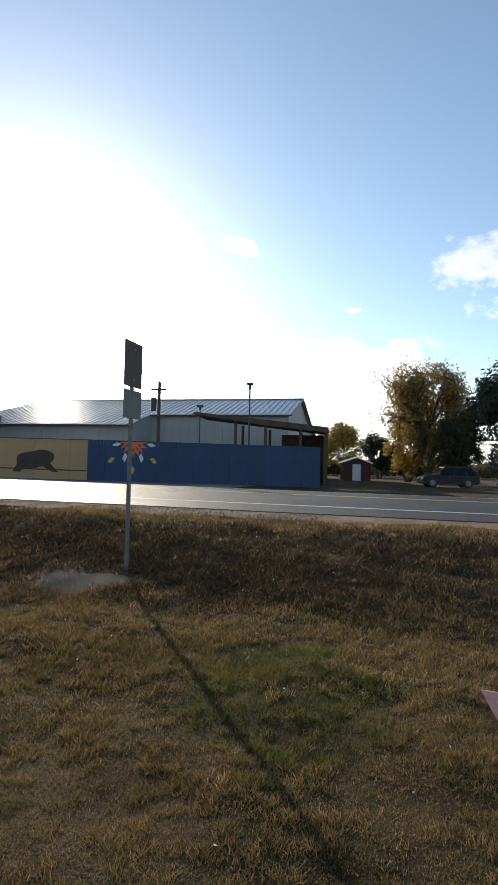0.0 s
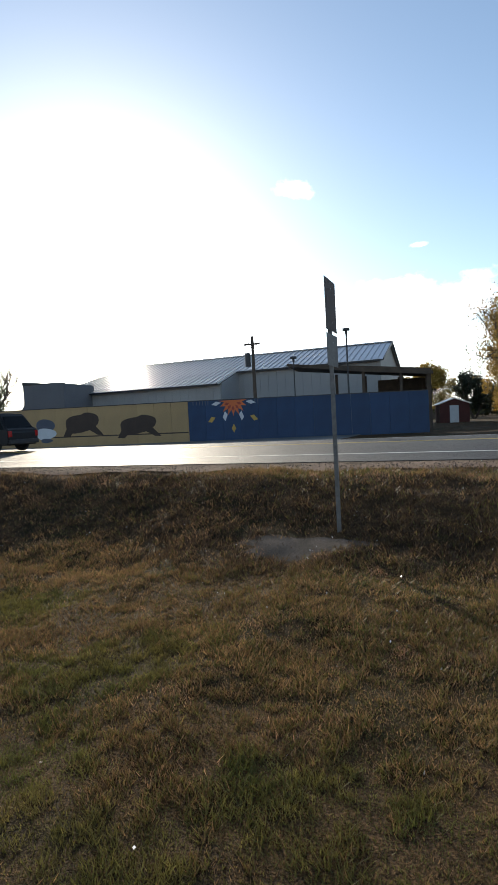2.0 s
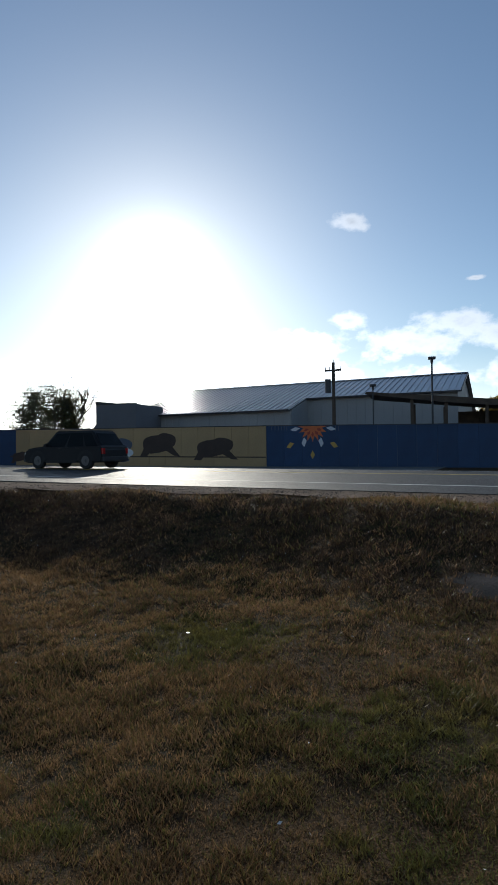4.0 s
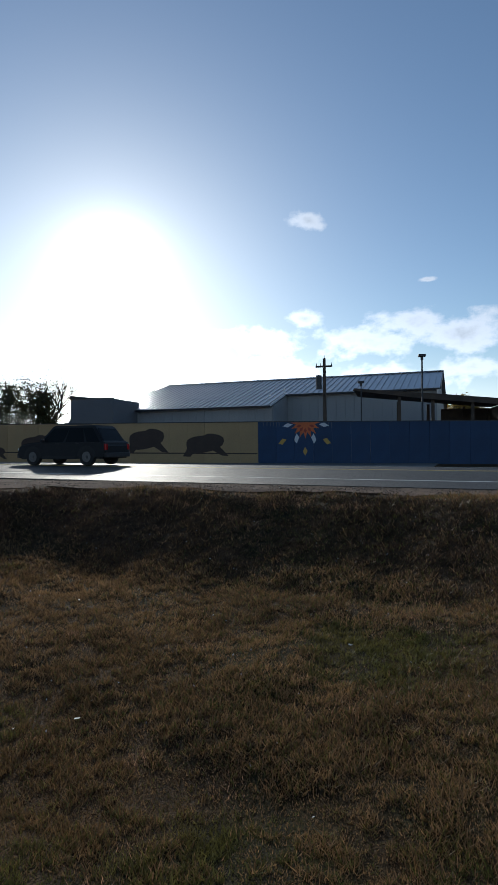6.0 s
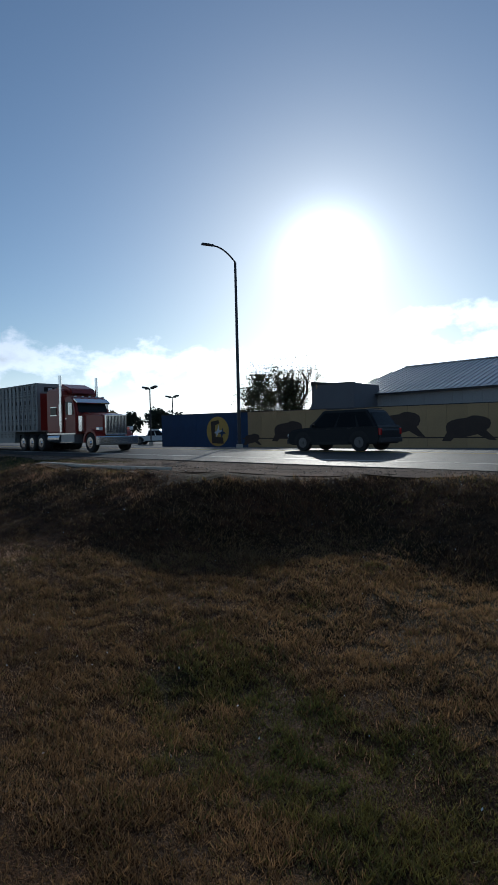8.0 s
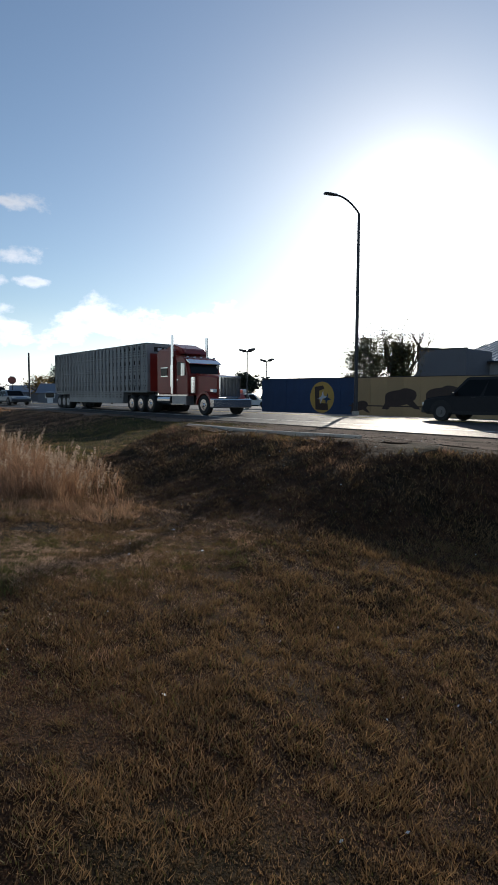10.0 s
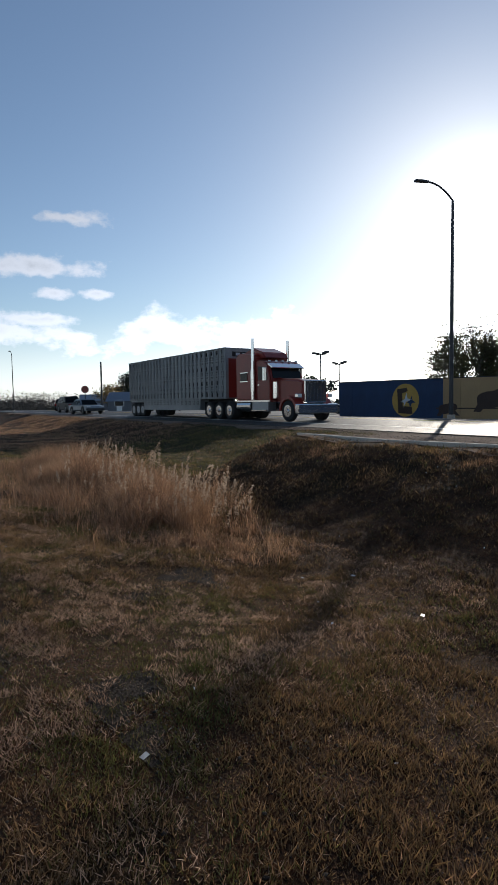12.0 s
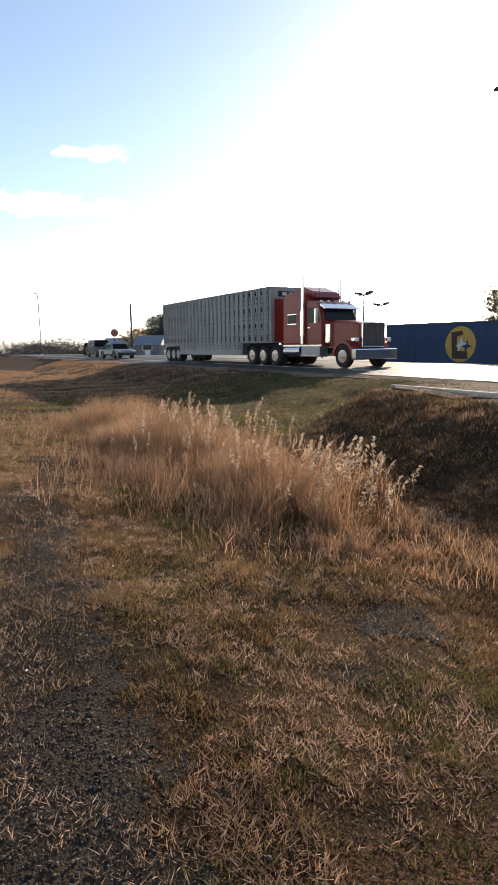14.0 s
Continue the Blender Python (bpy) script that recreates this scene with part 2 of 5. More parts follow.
M["galv"] = material("galv", (0.36, 0.37, 0.38), 0.45, metal=0.8, scale=2, fine=30, var=0.2)
M["wood_dark"] = material("wood_dark", (0.085, 0.06, 0.042), 0.85, second=(0.05, 0.036, 0.026), scale=2, fine=30, var=0.3, bump=0.4)
M["alu"] = material("alu", (0.27, 0.28, 0.285), 0.5, metal=0.45, second=(0.20, 0.21, 0.215), scale=0.7, fine=12, var=0.12)
M["red"] = material("red", (0.26, 0.026, 0.018), 0.3, second=(0.19, 0.02, 0.015), scale=1.0, fine=10, var=0.08, spec=0.6)
M["black"] = material("black", (0.012, 0.012, 0.013), 0.7, scale=3, fine=30, var=0.3)
M["rubber"] = material("rubber", (0.018, 0.018, 0.018), 0.85, scale=5, fine=40, var=0.3)
M["chrome"] = material("chrome", (0.75, 0.75, 0.76), 0.12, metal=1.0, scale=3, fine=20, var=0.05)
M["orange"] = material("orange", (0.55, 0.13, 0.03), 0.6, scale=2, fine=20, var=0.15)
M["pale"] = material("pale", (0.55, 0.57, 0.60), 0.6, scale=2, fine=20, var=0.12)
M["yellow"] = material("yellow", (0.52, 0.36, 0.06), 0.6, scale=2, fine=20, var=0.15)
M["brown"] = material("brown", (0.045, 0.026, 0.017), 0.65, scale=2, fine=20, var=0.25)

# ---------------------------------------------------------------- building helpers


def thing(name, label, category, group="", kind="", at=(0, 0, 0), rz=0.0):
    ob = new(name)
    ob.empty_display_size = 0.3
    ob.matrix_world = pose(*at, 0, 0, rz)
    return tagged(ob, label, category, group, kind)


def part(name, bm, mat, parent=None, label="", smooth=False):
    me = bpy.data.meshes.new(name)
    bm.normal_update()
    bm.to_mesh(me)
    bm.free()
    me.materials.append(M[mat] if isinstance(mat, str) else mat)
    if smooth:
        for p in me.polygons:
            p.use_smooth = True
    ob = new(name, me)
    if parent is not None:
        ob.parent = parent
    if label:
        ob["label"] = label
    return ob


def box(x0, x1, y0, y1, z0, z1, bm=None, bev=0.0):
    bm = bm or bmesh.new()
    g = bmesh.ops.create_cube(bm, size=1.0, matrix=Matrix.LocRotScale(((x0 + x1) / 2, (y0 + y1) / 2, (z0 + z1) / 2), None, (abs(x1 - x0), abs(y1 - y0), abs(z1 - z0))))
    if bev:
        vs = set(g["verts"])
        bmesh.ops.bevel(bm, geom=[e for e in bm.edges if e.verts[0] in vs], offset=bev, segments=2, affect="EDGES", profile=0.6)
    return bm


def rod(a, b, r0, r1=None, seg=10, bm=None):
    bm = bm or bmesh.new()
    a, b = Vector(a), Vector(b)
    d = b - a
    m = Matrix.Translation((a + b) / 2) @ d.to_track_quat("Z", "Y").to_matrix().to_4x4()
    bmesh.ops.create_cone(bm, cap_ends=True, segments=seg, radius1=r0, radius2=r0 if r1 is None else r1, depth=d.length, matrix=m)
    return bm


def prism(points, axis, lo, hi, bm=None):
    """A solid from a flat outline, pushed along an axis. points: pairs in the other two axes' order."""
    bm = bm or bmesh.new()

    def put(p, v):
        return {"x": (v, p[0], p[1]), "y": (p[0], v, p[1]), "z": (p[0], p[1], v)}[axis]
    a = [bm.verts.new(put(p, lo)) for p in points]
    b = [bm.verts.new(put(p, hi)) for p in points]
    n = len(points)
    bm.faces.new(a[::-1]); bm.faces.new(b)
    for i in range(n):
        bm.faces.new((a[i], a[(i + 1) % n], b[(i + 1) % n], b[i]))
    bmesh.ops.recalc_face_normals(bm, faces=bm.faces[:])
    return bm


def mesh_object(name, verts, faces, mat, parent=None, smooth=False):
    me = bpy.data.meshes.new(name)
    me.from_pydata(verts, [], faces)
    me.materials.append(M[mat] if isinstance(mat, str) else mat)
    if smooth:
        me.polygons.foreach_set("use_smooth", [True] * len(me.polygons))
    ob = new(name, me)
    if parent is not None:
        ob.parent = parent
    return ob


# ---------------------------------------------------------------- lie of the land
ROAD_N = np.array((0.1961, 0.9806))
ROAD_E = np.array((0.9806, -0.1961))
ROAD_W = 12.5
ROAD_DEG = -11.3


def sstep(a, b, v):
    t = np.clip((np.asarray(v, float) - a) / (b - a), 0, 1)
    return t * t * (3 - 2 * t)


def across(x, y):
    return (np.asarray(x, float)) * ROAD_N[0] + (np.asarray(y, float) + 21.2) * ROAD_N[1]


def along(x, y):
    return (np.asarray(x, float)) * ROAD_E[0] + (np.asarray(y, float) + 21.2) * ROAD_E[1]


def on_road(s, u):
    return s * ROAD_E[0] + u * ROAD_N[0], -21.2 + s * ROAD_E[1] + u * ROAD_N[1]


def road_height(x, y):
    x = np.clip(np.asarray(x, float), -90, 60)
    u = across(x, y)
    rise = np.where(x < 0, -0.0085 * x, -0.006 * x)
    prof = 0.16 + 0.12 * sstep(0, 5, u) - 0.28 * sstep(7, 19, u)
    return rise + prof


NOISE_GRID = np.random.default_rng(99).random((256, 256))


def vnoise(x, y, cell, shift=0.0):
    """Smooth value noise, 0 to 1, with cells of the given size in metres."""
    u, v = np.asarray(x, float) / cell + shift, np.asarray(y, float) / cell + shift * 1.7
    i, j = np.floor(u).astype(int), np.floor(v).astype(int)
    fu, fv = u - i, v - j
    fu, fv = fu * fu * (3 - 2 * fu), fv * fv * (3 - 2 * fv)
    g = lambda a, c: NOISE_GRID[a % 256, c % 256]
    return (g(i, j) * (1 - fu) + g(i + 1, j) * fu) * (1 - fv) + (g(i, j + 1) * (1 - fu) + g(i + 1, j + 1) * fu) * fv


def height(x, y):
    """The ground: road bed, bank, ditch, and the near side on which the camera goes."""
    x, y = np.asarray(x, float), np.asarray(y, float)
    u = across(x, y)
    top = road_height(x, y) - 0.02
    stub = sstep(-13.5, -10.0, x) * (1 - sstep(-4.0, -0.5, x))      # a filled-in drive that juts from the road
    lip = -1.6 - 0.9 * sstep(5, 9, x) - 4.9 * stub
    toe = lip - 4.3 + 0.7 * stub
    bottom = -0.72 - 0.30 * sstep(9, 5, x) * 1.0 + 0.58 * sstep(1.5, -4.5, x) + 0.14 * sstep(-5, -9, x)
    near = -0.38 + 0.30 * sstep(0, -4, x) + 0.18 * sstep(-4, -8, x) - 0.12 * sstep(6, 2, x) - 0.02 * sstep(6, 10, x)
    t = np.clip((u - toe) / (lip - toe), 0, 1)
    b = 0.45 * t + 0.55 * sstep(0, 1, t)
    shoulder = top + stub * 0.25 * sstep(-2, -6.5, u)
    base = bottom + (near - bottom) * sstep(-10.4 - 0.4 * stub, -14.3, u)
    z = base + (shoulder - base) * b
    rough = 0.035 * np.sin(1.7 * x + 0.6 * y) * np.sin(1.1 * y - 0.7 * x + 1.3) + 0.02 * np.sin(4.1 * x + 1.9 * y) * np.sin(3.3 * y - 1.2 * x)
    rough = rough + 0.05 * (vnoise(x, y, 0.9, 3.0) - 0.5) + 0.03 * (vnoise(x, y, 0.37, 9.0) - 0.5)
    return z + rough * (1 - sstep(-2.0, -0.6, u)) * sstep(-60, -30, y) - 0.06 * sstep(-0.3, 0.3, u)


def gz(x, y):
    return float(height(x, y))


def axis_steps(lo, hi, step, far):
    fine = np.arange(lo, hi + 1e-6, step)
    grow, v, s = [], 0.0, step
    while v < far:
        s *= 1.22
        v += s
        grow.append(v)
    grow = np.array(grow)
    return np.concatenate([lo - grow[::-1], fine, hi + grow])


def build_ground():
    xs, ys = axis_steps(-22, 20, 0.13, 1800), axis_steps(-38.5, -20, 0.13, 1800)
    X, Y = np.meshgrid(xs, ys)
    Z = height(X, Y)
    verts = np.stack([X.ravel(), Y.ravel(), Z.ravel()], 1)
    nx, ny = len(xs), len(ys)
    i = np.arange(nx * ny).reshape(ny, nx)
    faces = np.stack([i[:-1, :-1], i[:-1, 1:], i[1:, 1:], i[1:, :-1]], -1).reshape(-1, 4)
    ob = mesh_object("ground", verts.tolist(), faces.tolist(), "soil", smooth=True)
    tagged(ob, "dry autumn verge, ditch and flat land", "ground", kind="structure")
    return ob


build_ground()


def strip(name, u0, u1, s0, s1, lift, mat, thick=0.05, ds=2.0, du=1.0, parent=None):
    """A sheet with thickness that follows the road bed, between two lines across the road."""
    S = np.linspace(s0, s1, max(2, int((s1 - s0) / ds)) + 1)
    U = np.linspace(u0, u1, max(1, int(abs(u1 - u0) / du)) + 1)
    SS, UU = np.meshgrid(S, U)
    X, Y = SS * ROAD_E[0] + UU * ROAD_N[0], -21.2 + SS * ROAD_E[1] + UU * ROAD_N[1]
    Z = road_height(X, Y) + lift
    n, m = len(S), len(U)
    top = np.stack([X.ravel(), Y.ravel(), Z.ravel()], 1)
    low = top - (0, 0, thick)
    i = np.arange(n * m).reshape(m, n)
    f = np.stack([i[:-1, :-1], i[:-1, 1:], i[1:, 1:], i[1:, :-1]], -1).reshape(-1, 4).tolist()
    k = n * m
    for a, b in ((i[0, :-1], i[0, 1:]), (i[-1, 1:], i[-1, :-1]), (i[1:, 0], i[:-1, 0]), (i[:-1, -1], i[1:, -1])):
        f += np.stack([a + k, b + k, b, a], -1).tolist()
    return mesh_object(name, np.concatenate([top, low]).tolist(), f, mat, parent)


tagged(strip("road", 0.0, ROAD_W, -400, 300, 0.0, "asphalt"), "worn grey asphalt highway with painted edge lines", "road", kind="structure")
LEN_S = 300.0


def ground_sheet(name, s0, s1, lo, hi, lift, mat, ds=0.5, nu=8):
    """A thin sheet on the ground beside the road, from lo(x) to hi across."""
    S = np.linspace(s0, s1, int((s1 - s0) / ds) + 1)
    rows = []
    for k in range(nu + 1):
        f = k / nu
        x0, _ = on_road(S, -2.0)
        L0 = lo(x0)
        U = L0 + (hi - L0) * f
        X, Y = on_road(S, U)
        rows.append(np.stack([X, Y, height(X, Y) + lift], 1))
    V = np.concatenate(rows)
    n = len(S)
    i = np.arange(n * (nu + 1)).reshape(nu + 1, n)
    f = np.stack([i[:-1, :-1], i[:-1, 1:], i[1:, 1:], i[1:, :-1]], -1).reshape(-1, 4)
    return mesh_object(name, V.tolist(), f.tolist(), mat, smooth=True)


def shoulder_edge(x):
    st = sstep(-13.5, -10.0, x) * (1 - sstep(-4.0, -0.5, x))
    return -1.75 + 0.35 * np.sin(x * 1.3) * np.sin(x * 0.47 + 1) - 4.9 * st


tagged(ground_sheet("road_shoulder", -70, 50, shoulder_edge, 0.05, 0.018, "gravel"), "bare gravel shoulder along the highway", "road shoulder", kind="structure")
for u in (1.9, 10.9):
    tagged(strip("edge_line", u, u + 0.13, -200, 150, 0.004, "paint_white", 0.003), "worn white painted edge line on the asphalt", "road marking", kind="structure")
for u in (6.2, 6.45):
    tagged(strip("centre_line", u, u + 0.11, -200, 150, 0.004, "yellow", 0.003), "worn yellow painted centre line on the asphalt", "road marking", kind="structure")


def forecourt():
    """Paved ground between the highway and the wall, and the lot beyond the wall's end."""
    ob = strip("pavement", ROAD_W + 0.01, ROAD_W + 36, -160, 7, -0.035, "lot", 0.02, ds=3, du=3)
    tagged(ob, "pale worn paved lot beside the highway", "pavement", kind="structure")


forecourt()


def kerb():
    w = thing("kerb", "pale concrete kerb pieces at the edge of the gravel stub", "kerb")
    pts = [Vector((-4.8, -26.56)), Vector((-7.7, -25.98)), Vector((-10.5, -25.42))]
    for a, b in zip(pts, pts[1:]):
        d = (b - a).normalized()
        n = Vector((-d.y, d.x)) * 0.065
        za, zb = gz(*a), gz(*b)
        e = b - d * 0.04
        bm = bmesh.new()
        vs = []
        for p, z in ((a, za), (e, zb)):
            for q, h in ((n, -0.1), (-n, -0.1), (-n * 0.8, 0.06), (n * 0.8, 0.06)):
                vs.append(bm.verts.new((p.x + q.x, p.y + q.y, z + h)))
        for q in ((0, 1, 2, 3), (7, 6, 5, 4), (0, 4, 5, 1), (1, 5, 6, 2), (2, 6, 7, 3), (3, 7, 4, 0)):
            bm.faces.new([vs[k] for k in q])
        bmesh.ops.recalc_face_normals(bm, faces=bm.faces[:])
        bmesh.ops.bevel(bm, geom=bm.edges[:], offset=0.012, segments=1, affect="EDGES")
        part("kerb_piece", bm, "concrete", w)


kerb()


# ---------------------------------------------------------------- painted wall
def outline_patch(name, pts, mat, parent, depth=0.006, back=0.001):
    return part(name, prism(pts, "y", -depth, -back), mat, parent)


def rounded(cx, cz, rx, rz, lean=0.0, n=18, lump=0.0, power=1.0):
    out = []
    for k in range(n):
        a = 2 * math.pi * k / n
        c, s = math.cos(a), math.sin(a)
        f = 1 + lump * math.sin(3 * a + 1.1)
        x, z = rx * f * abs(c) ** power * (1 if c > 0 else -1), rz * f * abs(s) ** power * (1 if s > 0 else -1)
        out.append((cx + x, cz + z + lean * x))
    return out


def build_wall():
    w = tagged(new("wall_mural"), "long painted panel wall beside the highway, blue and tan", "wall", kind="structure")
    pw = 1.2075
    meshes = {}
    for k in range(-23, 13):
        x0 = k * pw
        z0 = (-0.007 if x0 < 0 else -0.012) * x0
        mat = "blue" if (k >= 0 or x0 < -20.0) else "tan"
        if mat not in meshes:
            bm = box(0.005, pw - 0.005, 0.0, 0.16, -0.3, 2.66, bev=0.012)
            me = bpy.data.meshes.new("panel")
            bm.to_mesh(me)
            bm.free()
            me.materials.append(M[mat])
            meshes[mat] = me
        ob = new("panel", meshes[mat])
        ob.location = (x0, 0, z0)
        ob.parent = w
    cp = bmesh.new()
    for a, b, za, zb in ((-27.8, 0.0, 0.19, 0.0), (0.0, 15.7, 0.0, -0.19)):
        prism([(a, za + 2.665), (b, zb + 2.665), (b, zb + 2.715), (a, za + 2.715)], "y", -0.03, 0.19, cp)
    part("cap_rail", cp, "dark_metal", w)
    # painted shapes on the tan part: plain dark rounded patches above a ground line
    for x, z, rx, rz in ((-3.65, 1.22, 1.2, 0.48), (-7.75, 1.55, 1.15, 0.52), (-13.05, 1.42, 1.05, 0.48), (-15.95, 1.32, 1.05, 0.45), (-19.0, 0.74, 0.6, 0.27)):
        z, rx, rz = z + 0.06, rx * 1.08, rz * 1.2
        outline_patch("painted_shape", rounded(x, z, rx, rz, 0.12, 20, 0.06, 0.75), "brown", w)
        outline_patch("painted_shape", rounded(x + rx * 0.45, z + rz * 0.45, rx * 0.55, rz * 0.75, 0.0, 16, 0.08), "brown", w, 0.0085, 0.0065)
        outline_patch("painted_shape", [(x - rx * 0.85, z - rz * 0.3), (x - rx * 0.35, z - rz * 0.6), (x - rx * 0.75, z - rz * 1.5), (x - rx * 1.15, z - rz * 1.45)], "brown", w, 0.0055, 0.0012)
        outline_patch("painted_shape", [(x + rx * 0.3, z - rz * 0.6), (x + rx * 0.8, z - rz * 0.3), (x + rx * 1.3, z - rz * 1.45), (x + rx * 0.95, z - rz * 1.4)], "brown", w, 0.0055, 0.0012)
    outline_patch("painted_shape", rounded(-10.5, 1.55, 0.72, 0.5, 0.0, 18, 0.05), "slate", w)
    outline_patch("painted_shape", rounded(-10.5, 0.98, 0.78, 0.42, 0.0, 18, 0.08), "pale", w, 0.0075, 0.0065)
    outline_patch("painted_shape", rounded(-10.45, 0.5, 0.45, 0.16, 0.0, 14, 0.08), "slate", w, 0.009, 0.008)
    outline_patch("ground_line", [(-19.8, 0.80), (-0.05, 0.55), (-0.05, 0.63), (-19.8, 0.88)], "brown", w, 0.0035, 0.0008)
    # round emblem on the far blue part
    outline_patch("emblem", rounded(-22.1, 1.42, 1.05, 1.16, 0, 28), "ochre", w)
    for pts, mat in (([(-22.65, 0.5), (-21.55, 0.45), (-21.6, 0.95), (-22.3, 1.0), (-22.35, 1.9), (-21.9, 2.05), (-22.0, 2.3), (-22.75, 2.2)], "brown"),
                     ([(-22.25, 0.9), (-22.05, 1.3), (-21.6, 1.45), (-21.95, 1.55), (-22.0, 1.95), (-22.15, 1.5), (-22.5, 1.3), (-22.2, 1.25)], "pale"),
                     ([(-21.75, 0.8), (-21.6, 1.2), (-21.3, 1.25), (-21.55, 1.4), (-21.6, 1.75), (-21.75, 1.4), (-22.0, 1.25), (-21.8, 1.2)], "blue")):
        outline_patch("emblem_shape", pts, mat, w, 0.009, 0.0065)
    # star burst on the near blue part
    pts = []
    for k in range(17):
        a = math.pi + k / 16 * math.pi
        r = 1.0 if k % 2 == 0 else 0.62
        pts.append((3.12 + 0.98 * r * math.cos(a), 2.6 + 1.05 * r * math.sin(a)))
    outline_patch("star", pts, "orange", w)
    for k in range(5):
        a = math.pi * (1.1 + 0.2 * k)
        c, s = math.cos(a), math.sin(a)
        r0, r1 = 0.25, 0.62
        outline_patch("star_ray", [(3.12 + r0 * c, 2.5 + r0 * s), (3.12 + 0.45 * c - 0.1 * s, 2.5 + 0.45 * s + 0.1 * c), (3.12 + r1 * c, 2.5 + r1 * s), (3.12 + 0.45 * c + 0.1 * s, 2.5 + 0.45 * s - 0.1 * c)], "rust", w, 0.009, 0.0065)
    for x, z, rx, rz, lean, mat in ((1.97, 2.42, 0.34, 0.14, 0.15, "pale"), (2.55, 1.56, 0.17, 0.33, 0.5, "pale"), (3.66, 1.54, 0.17, 0.33, -0.5, "pale"), (4.32, 2.42, 0.34, 0.14, -0.15, "pale"),
                                    (1.62, 1.36, 0.26, 0.2, 0.5, "ochre"), (4.5, 1.36, 0.26, 0.2, -0.5, "ochre"), (3.1, 0.72, 0.15, 0.29, 0, "ochre")):
        outline_patch("diamond", [(x - rx, z - lean * rx), (x, z - rz), (x + rx, z + lean * rx), (x, z + rz)], mat, w)
    for k in range(22):
        x = 0.35 + k * 0.21 + 0.04 * math.sin(k * 7)
        if k < 6 or k > 17:
            d = 0.25 + 0.2 * abs(math.sin(k * 3.1))
            outline_patch("drip", [(x, 2.64 - d), (x + 0.05, 2.64 - d), (x + 0.06, 2.64), (x - 0.01, 2.64)], "slate", w, 0.005)


M["slate"] = material("slate", (0.07, 0.085, 0.12), 0.6, scale=2, fine=20, var=0.2)
M["rust"] = material("rust", (0.30, 0.045, 0.02), 0.6, scale=2, fine=20, var=0.2)
M["ochre"] = material("ochre", (0.47, 0.30, 0.06), 0.6, scale=2, fine=20, var=0.15)
build_wall()


# ---------------------------------------------------------------- buildings
def build_warehouse():
    w = thing("warehouse", "long pale metal warehouse with a ribbed grey metal roof", "building", at=(15.9, 25.4, 0), rz=ROAD_DEG)
    x0, x1, xm = -33.0, 0.0, -14.9
    zr = 8.7
    SKEW = 2.4      # the low front end reaches further along than the ridge
    y0, z0, y1, z1 = -13.0, 4.8, -8.3, 6.2
    yb, zb = 12.6, 4.9
    part("wall", box(x0 - 2.2, xm, y0 + 0.5, y0 + 0.7, -0.5, z0 - 0.05), "siding", w)
    part("wall", box(xm, x1 - 0.3, y1 + 0.5, y1 + 0.7, -0.5, z1 - 0.05), "siding", w)
    part("wall", prism([(y1 + 0.7, -0.5), (yb, -0.5), (yb, zb), (0, zr - 0.12), (y1 + 0.7, z1 + 0.1)], "x", x1 - 0.5, x1 - 0.3), "siding", w)
    part("wall", prism([(y0 + 0.7, -0.5), (yb, -0.5), (yb, zb), (0, zr - 0.12), (y0 + 0.7, z0 + 0.1)], "x", x0 + 0.4, x0 + 0.6), "siding", w)
    part("wall", box(x0 + 0.6, x1 - 0.5, yb - 0.2, yb, -0.5, zb), "siding", w)
    part("wall", prism([(y0 + 0.7, -0.5), (y1 + 0.5, -0.5), (y1 + 0.5, z1 + 0.05), (y0 + 0.7, z0 + 0.1)], "x", xm - 0.1, xm + 0.1), "siding", w)
    for a, b, ya, za in ((x0 - SKEW, xm, y0, z0), (xm, x1, y1, z1)):
        bm = bmesh.new()
        ridge_a = x0 if a < x0 else a
        vs = [bm.verts.new(c) for c in ((a, ya, za), (b, ya, za), (b, 0, zr), (ridge_a, 0, zr), (a, ya, za + 0.08), (b, ya, za + 0.08), (b, 0, zr + 0.08), (ridge_a, 0, zr + 0.08))]
        for q in ((3, 2, 1, 0), (4, 5, 6, 7), (0, 1, 5, 4), (1, 2, 6, 5), (2, 3, 7, 6), (3, 0, 4, 7)):
            bm.faces.new([vs[c] for c in q])
        part("roof", bm, "roof", w)
        part("gutter", box(a, b, ya - 0.14, ya - 0.01, za - 0.08, za + 0.05), "dark_metal", w)
    part("roof", prism([(0, zr), (yb + 0.3, zb - 0.1), (yb + 0.3, zb - 0.02), (0, zr + 0.08)], "x", x0, x1), "roof", w)
    k = x0 + 0.1
    base = {}
    while k < x1:
        ya, za = (y0, z0) if k < xm else (y1, z1)
        if ya not in base:
            bm = prism([(ya, za + 0.08), (-0.26, zr), (-0.26, zr + 0.075), (ya, za + 0.155)], "x", 0, 0.06)
            me = bpy.data.meshes.new("roof_rib")
            bm.to_mesh(me)
            bm.free()
            me.materials.append(M["roof"])
            base[ya] = me
        ob = new("roof_rib", base[ya])
        ob.location = (k, 0, 0)
        ob.parent = w
        k += 0.61
    for k in range(1, 5):
        f = k / 5
        yt, zt = y0 * f, zr + (z0 - zr) * f
        part("roof_rib", prism([(y0, z0 + 0.08), (yt, zt + 0.08), (yt, zt + 0.155), (y0, z0 + 0.155)], "x", x0 - f * SKEW + 0.02, x0 - f * SKEW + 0.08), "roof", w)
    part("ridge_cap", prism([(-0.25, zr + 0.1), (0, zr + 0.19), (0.25, zr + 0.1)], "x", x0, x1), "roof", w)
    part("rake_trim", prism([(y0, z0), (y1, z1 - 0.0), (y1, z1 + 0.2), (y0, z0 + 0.2)], "x", xm + 0.002, xm + 0.1), "pale", w)
